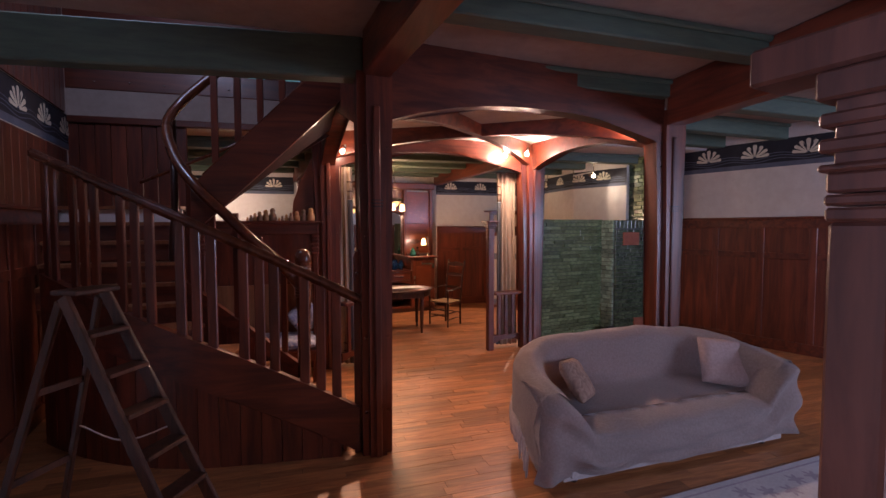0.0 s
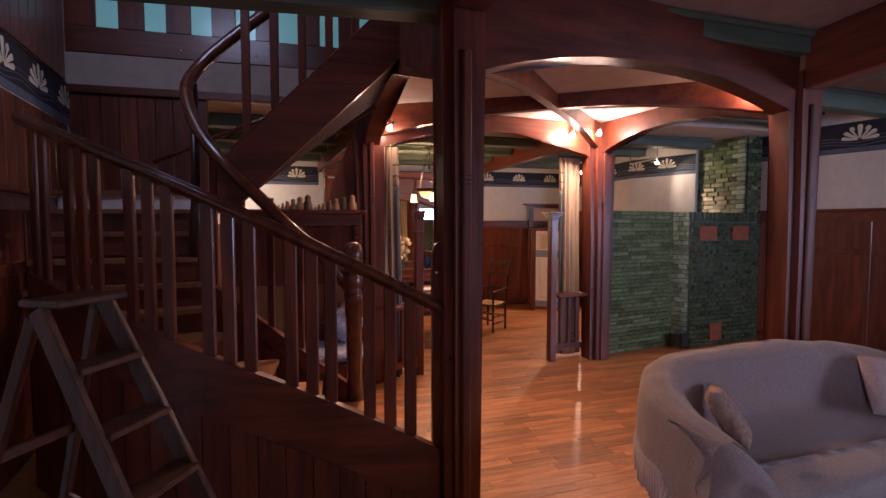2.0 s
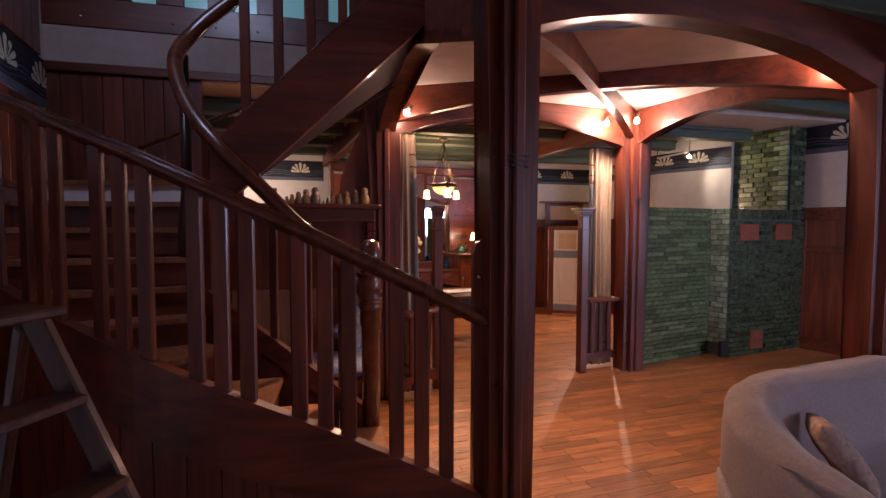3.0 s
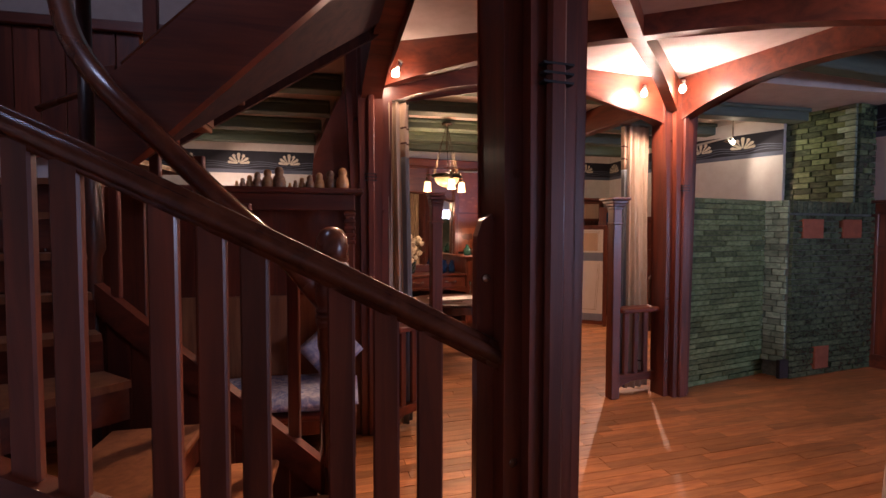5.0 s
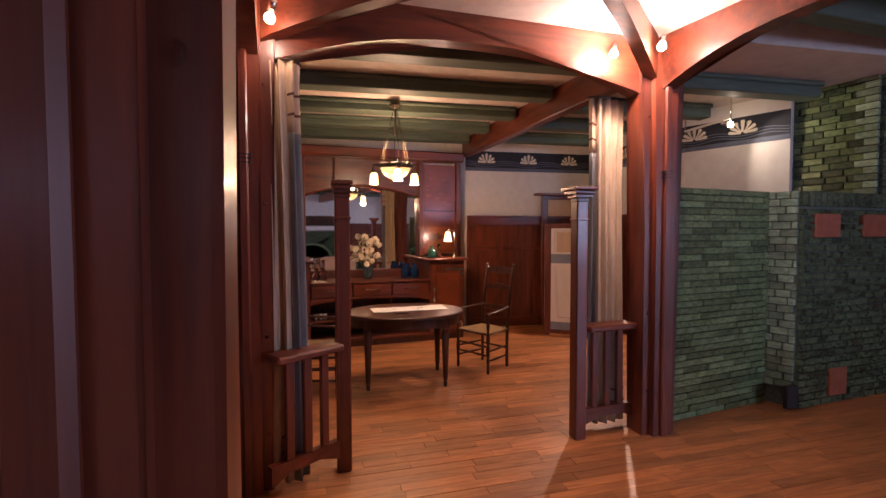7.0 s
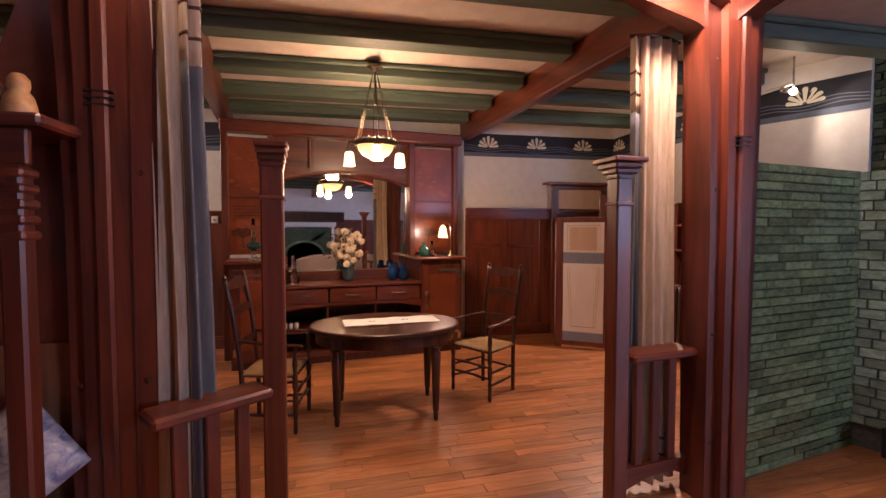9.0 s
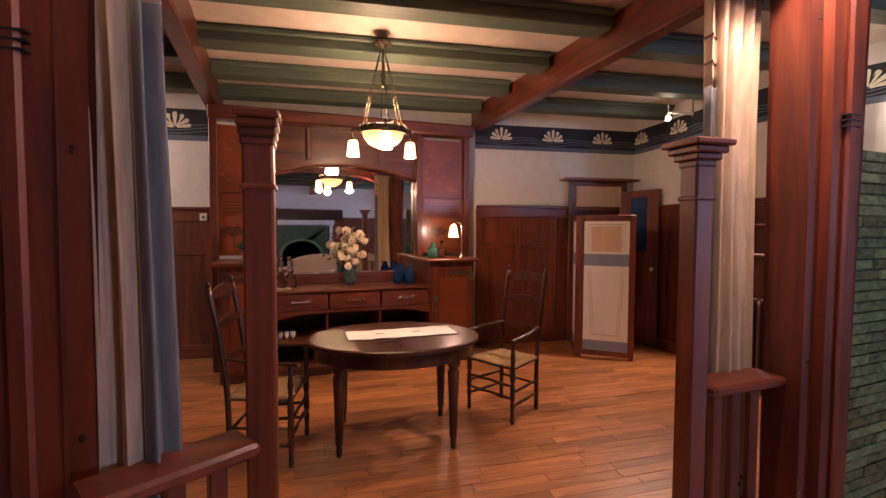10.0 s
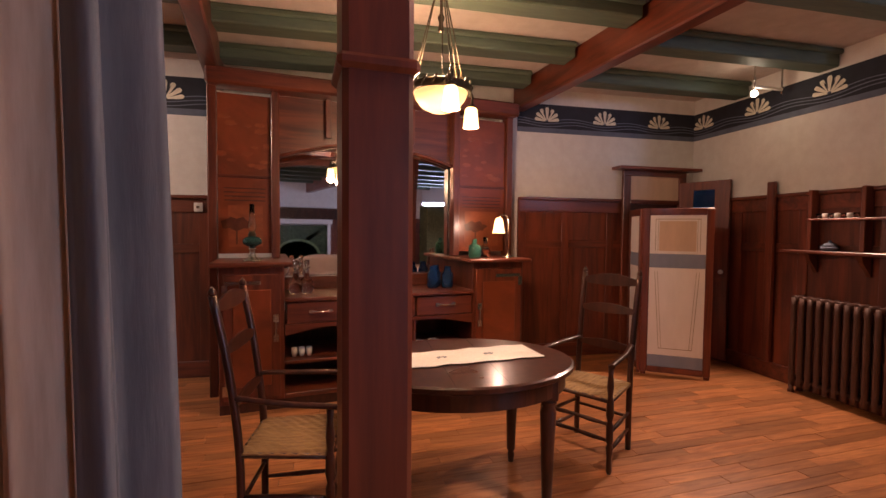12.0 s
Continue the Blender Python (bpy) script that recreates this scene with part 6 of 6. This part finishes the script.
t = thing("rug", "pale woven rug with mauve flowers on the floor", "rug", at=(3.05, 0.70, 0.0), turn=6)
bm = box(-1.35, -0.85, 0.002, 1.35, 0.72, 0.014, None, 0.004)
part("weave", bm, RUG, t)
rnd = random.Random(8)
for k in range(16):
    bm = bmesh.new()
    cx, cy = -1.2 + 0.17 * k, 0.52 + 0.05 * math.sin(k * 1.9)
    bm.faces.new([bm.verts.new((cx + r * math.cos(g), cy + r * math.sin(g), 0.0152)) for g, r in ((2 * math.pi * q / 36, 0.05 + 0.022 * math.cos(6 * 2 * math.pi * q / 36 + k)) for q in range(36))])
    part("motif", bm, RUGM, t)
part("border", box(-1.33, 0.655, 0.0142, 1.33, 0.67, 0.0155, None, 0), RUGM, t)
bm = bmesh.new()
for k in range(60):
    y = -0.84 + 1.55 * k / 59
    add_bar(bm, (-1.35, y, 0.006), (-1.40, y + rnd.uniform(-0.01, 0.01), 0.005), 0.004, 0.004)
    add_bar(bm, (1.35, y, 0.006), (1.40, y + rnd.uniform(-0.01, 0.01), 0.005), 0.004, 0.004)
part("fringe", bm, RUG, t)

# ---------------------------------------------------------------- step ladder by the stairs


def step_ladder():
    t = thing("step_ladder", "old dark wooden step ladder standing open beside the stairs", "ladder", at=(-1.51, 1.615, 0), turn=63.5)
    # own x runs along the treads, own -y down the front
    top, run = 1.49, 0.83
    front = {}
    for s in (-1, 1):
        a, b = Vector((s * 0.112, 0, top - 0.02)), Vector((s * 0.15, -run, 0.0))
        front[s] = (a, b)
        part("front_rail", bar(a, b, 0.025, 0.07, 0.005), OLDW, t)
        part("back_leg", bar((s * 0.105, 0.03, top - 0.05), (s * 0.20, 0.50, 0.0), 0.025, 0.045, 0.005), OLDW, t)
    for k in range(6):
        f = (k + 1) / 7.4
        a, b = front[-1][0].lerp(front[-1][1], f), front[1][0].lerp(front[1][1], f)
        part("tread", box(a.x + 0.005, a.y - 0.06, a.z - 0.011, b.x - 0.005, a.y + 0.05, a.z + 0.012, None, 0.004), OLDW, t)
    part("top_step", box(-0.125, -0.10, top - 0.015, 0.125, 0.07, top + 0.010, None, 0.006), OLDW, t)
    for z, y in ((0.45, 0.36), (0.95, 0.20)):
        w = 0.105 + 0.095 * (1 - z / top)
        part("back_brace", bar((-w, y, z), (w, y, z), 0.018, 0.04, 0.004), OLDW, t)
    part("stay_cord", tube(smooth_path([(0.135, -0.42, 0.74), (0.15, -0.05, 0.60), (0.155, 0.28, 0.66)], 5), 0.005, 6), LINEN, t)
    return t


step_ladder()

# ---------------------------------------------------------------- living room fireplace on the wall behind the walk, seen in the mirror
t = thing("tiled_fireplace", "wide green tiled fireplace with dark arched opening and pale surround", "fireplace")
y, FX = -4.598, 2.66
k = 20
arc = [(-0.76, 0.0)] + [(-0.76 * math.cos(math.pi * i / k), 0.42 + 0.60 * math.sin(math.pi * i / k)) for i in range(k + 1)] + [(0.76, 0.0)]
part("tile_panel", extrude_profile([(-1.12, 0)] + arc + [(1.12, 0), (1.12, 1.62), (-1.12, 1.62)], 0.12, pose(FX, y + 0.08, 0)), BRICKD, t)
part("tile_arch", extrude_profile([(x * 1.13, max(0, z * 1.08)) for x, z in arc] + arc[::-1], 0.02, pose(FX, y + 0.151, 0)), BRICK, t)
part("hearth_opening", box(FX - 0.76, y + 0.002, 0, FX + 0.76, y + 0.018, 1.03, None, 0), BLACK, t)
part("mantel", box(FX - 1.28, y + 0.002, 1.66, FX + 1.28, y + 0.30, 1.84, None, 0.01), PLASTER, t, "pale stone mantel shelf")
for x in (FX - 1.24, FX + 1.13):
    part("side_post", box(x, y + 0.002, 0, x + 0.11, y + 0.18, 1.659, None, 0.008), PLASTER, t)
part("overmantel", box(FX - 1.28, y + 0.002, 1.841, FX + 1.70, y + 0.06, 2.28, None, 0.006), DARKW, t, "dark wooden overmantel")

# ---------------------------------------------------------------- bricks, tiles and floorboards


def off(a, b, d):
    """The line from a to b moved d into the room (to the right of the way)."""
    u = (Vector(b) - Vector(a)).normalized()
    s = Vector((u.y, -u.x)) * d
    return (a[0] + s.x, a[1] + s.y), (b[0] + s.x, b[1] + s.y)


brick_face(LOWW, *off((2.93, 5.19), (4.13, 5.43), 0), 0.0, 1.93, 0.34, 0.0555, (BRICK,), seed=3, wild=0.5, joint=0.006)
tiles = ((0.15, 0.47, 1.53, 1.73), (0.80, 1.12, 1.53, 1.73), (0.40, 0.62, 0.08, 0.32))
brick_face(FIRE, (4.235, 5.21), (5.62, 5.385), 0.0, 1.80, 0.155, 0.0635, (BRICKD,), seed=5, wild=0.12, skip=lambda x, z: any(a < x < b and c < z < d for a, b, c, d in tiles))
brick_face(FIRE, (4.135, 5.44), (4.235, 5.21), 0.17, 1.93, 0.13, 0.068, (BRICKL,), seed=7, wild=0.3)
fm2, fl2 = axis((4.235, 5.21, 0), (5.62, 5.385, 0))
for k in range(18):
    x = 0.0385 + 0.077 * k
    q = part("soldier_brick", box(x - 0.034, -0.034, 1.80, x + 0.034, 0.02, 1.93, fm2, 0.005), BRICKD, FIRE)
for a, b, c, d in tiles:
    part("terracotta_tile", box(a - 0.005, -0.048, c - 0.005, b + 0.005, 0.0, d + 0.005, fm2, 0.006), TERRA, FIRE, "square terracotta tile")
part("ash_door", box(-0.15, -0.045, 0.02, -0.012, -0.002, 0.22, axis((4.235, 5.21, 0), (5.62, 5.385, 0))[0], 0.006), BLACK, FIRE, "small black iron ash door")
brick_face(CHIM, (5.03, 6.42), (5.34, 5.38), 1.93, 3.30, 0.19, 0.0685, (BRICK, BRICKD), seed=11, wild=0.2)
cm, cl = axis((5.03, 6.42, 0), (5.34, 5.38, 0))
for k in range(20):
    part("corner_brick", box(cl - (0.10 if k % 2 else 0.17), -0.046, 1.935 + 0.0685 * k, cl + 0.004, 0.0, 1.995 + 0.0685 * k, cm, 0.004), BRICKL, CHIM)
brick_face(CHIM, (5.34, 5.38), (5.72, 5.43), 1.93, 3.30, 0.17, 0.0685, (BRICKD, BRICK), seed=13, wild=0.15)

# oak strip floor: single boards in hall and dining room, the rest joined
rnd = random.Random(21)
FLOOR = thing("floor", "polished honey oak strip floor with worn varnish", "floor", kind="structure")
turn = pose(1.5, 4.5, 0, 0, 0, 4)
BW, near = 0.085, 0
shapes = {}
verts, faces = [], []
for row in range(-108, 62):
    y0 = row * BW
    x = -7.5 + rnd.random() * 0.7
    while x < 9:
        ln = rnd.choice((0.48, 0.6, 0.72, 0.84, 0.96))
        c = turn @ Vector((x + ln / 2, y0 + BW / 2, 0))
        if -4.9 < c.x < 8.6 and -5.0 < c.y < 9.3:
            dz = rnd.uniform(-0.0012, 0.0006)
            if near < 300 and 0.2 < c.x < 3.4 and 2.9 < c.y < 8.0 and row % 2 == 0:
                if ln not in shapes:
                    q = box(-ln / 2 + 0.0012, -BW / 2 + 0.0010, -0.011, ln / 2 - 0.0012, BW / 2 - 0.0010, 0.0, None, 0.0012)
                    me = bpy.data.meshes.new("floorboard")
                    q.to_mesh(me)
                    q.free()
                    me.materials.append(OAK)
                    shapes[ln] = me
                ob = new("floorboard", shapes[ln])
                ob.parent = FLOOR
                ob.matrix_basis = turn @ Matrix.Translation((x + ln / 2, y0 + BW / 2, dz))
                near += 1
            else:
                k = len(verts)
                g = 0.0012
                for px, py, pz in ((x + g, y0 + 0.001, dz), (x + ln - g, y0 + 0.001, dz), (x + ln - g, y0 + BW - 0.001, dz), (x + g, y0 + BW - 0.001, dz)):
                    verts.append(turn @ Vector((px, py, pz)))
                for px, py in ((x + g, y0 + 0.001), (x + ln - g, y0 + 0.001), (x + ln - g, y0 + BW - 0.001), (x + g, y0 + BW - 0.001)):
                    verts.append(turn @ Vector((px, py, -0.011)))
                faces += [(k, k + 1, k + 2, k + 3), (k, k + 4, k + 5, k + 1), (k + 1, k + 5, k + 6, k + 2), (k + 2, k + 6, k + 7, k + 3), (k + 3, k + 7, k + 4, k)]
        x += ln
me = bpy.data.meshes.new("floorboards")
me.from_pydata(verts, [], faces)
me.materials.append(OAKI)
ob = new("floorboards", me)
ob.parent = FLOOR
ob["kind"] = "stuff"
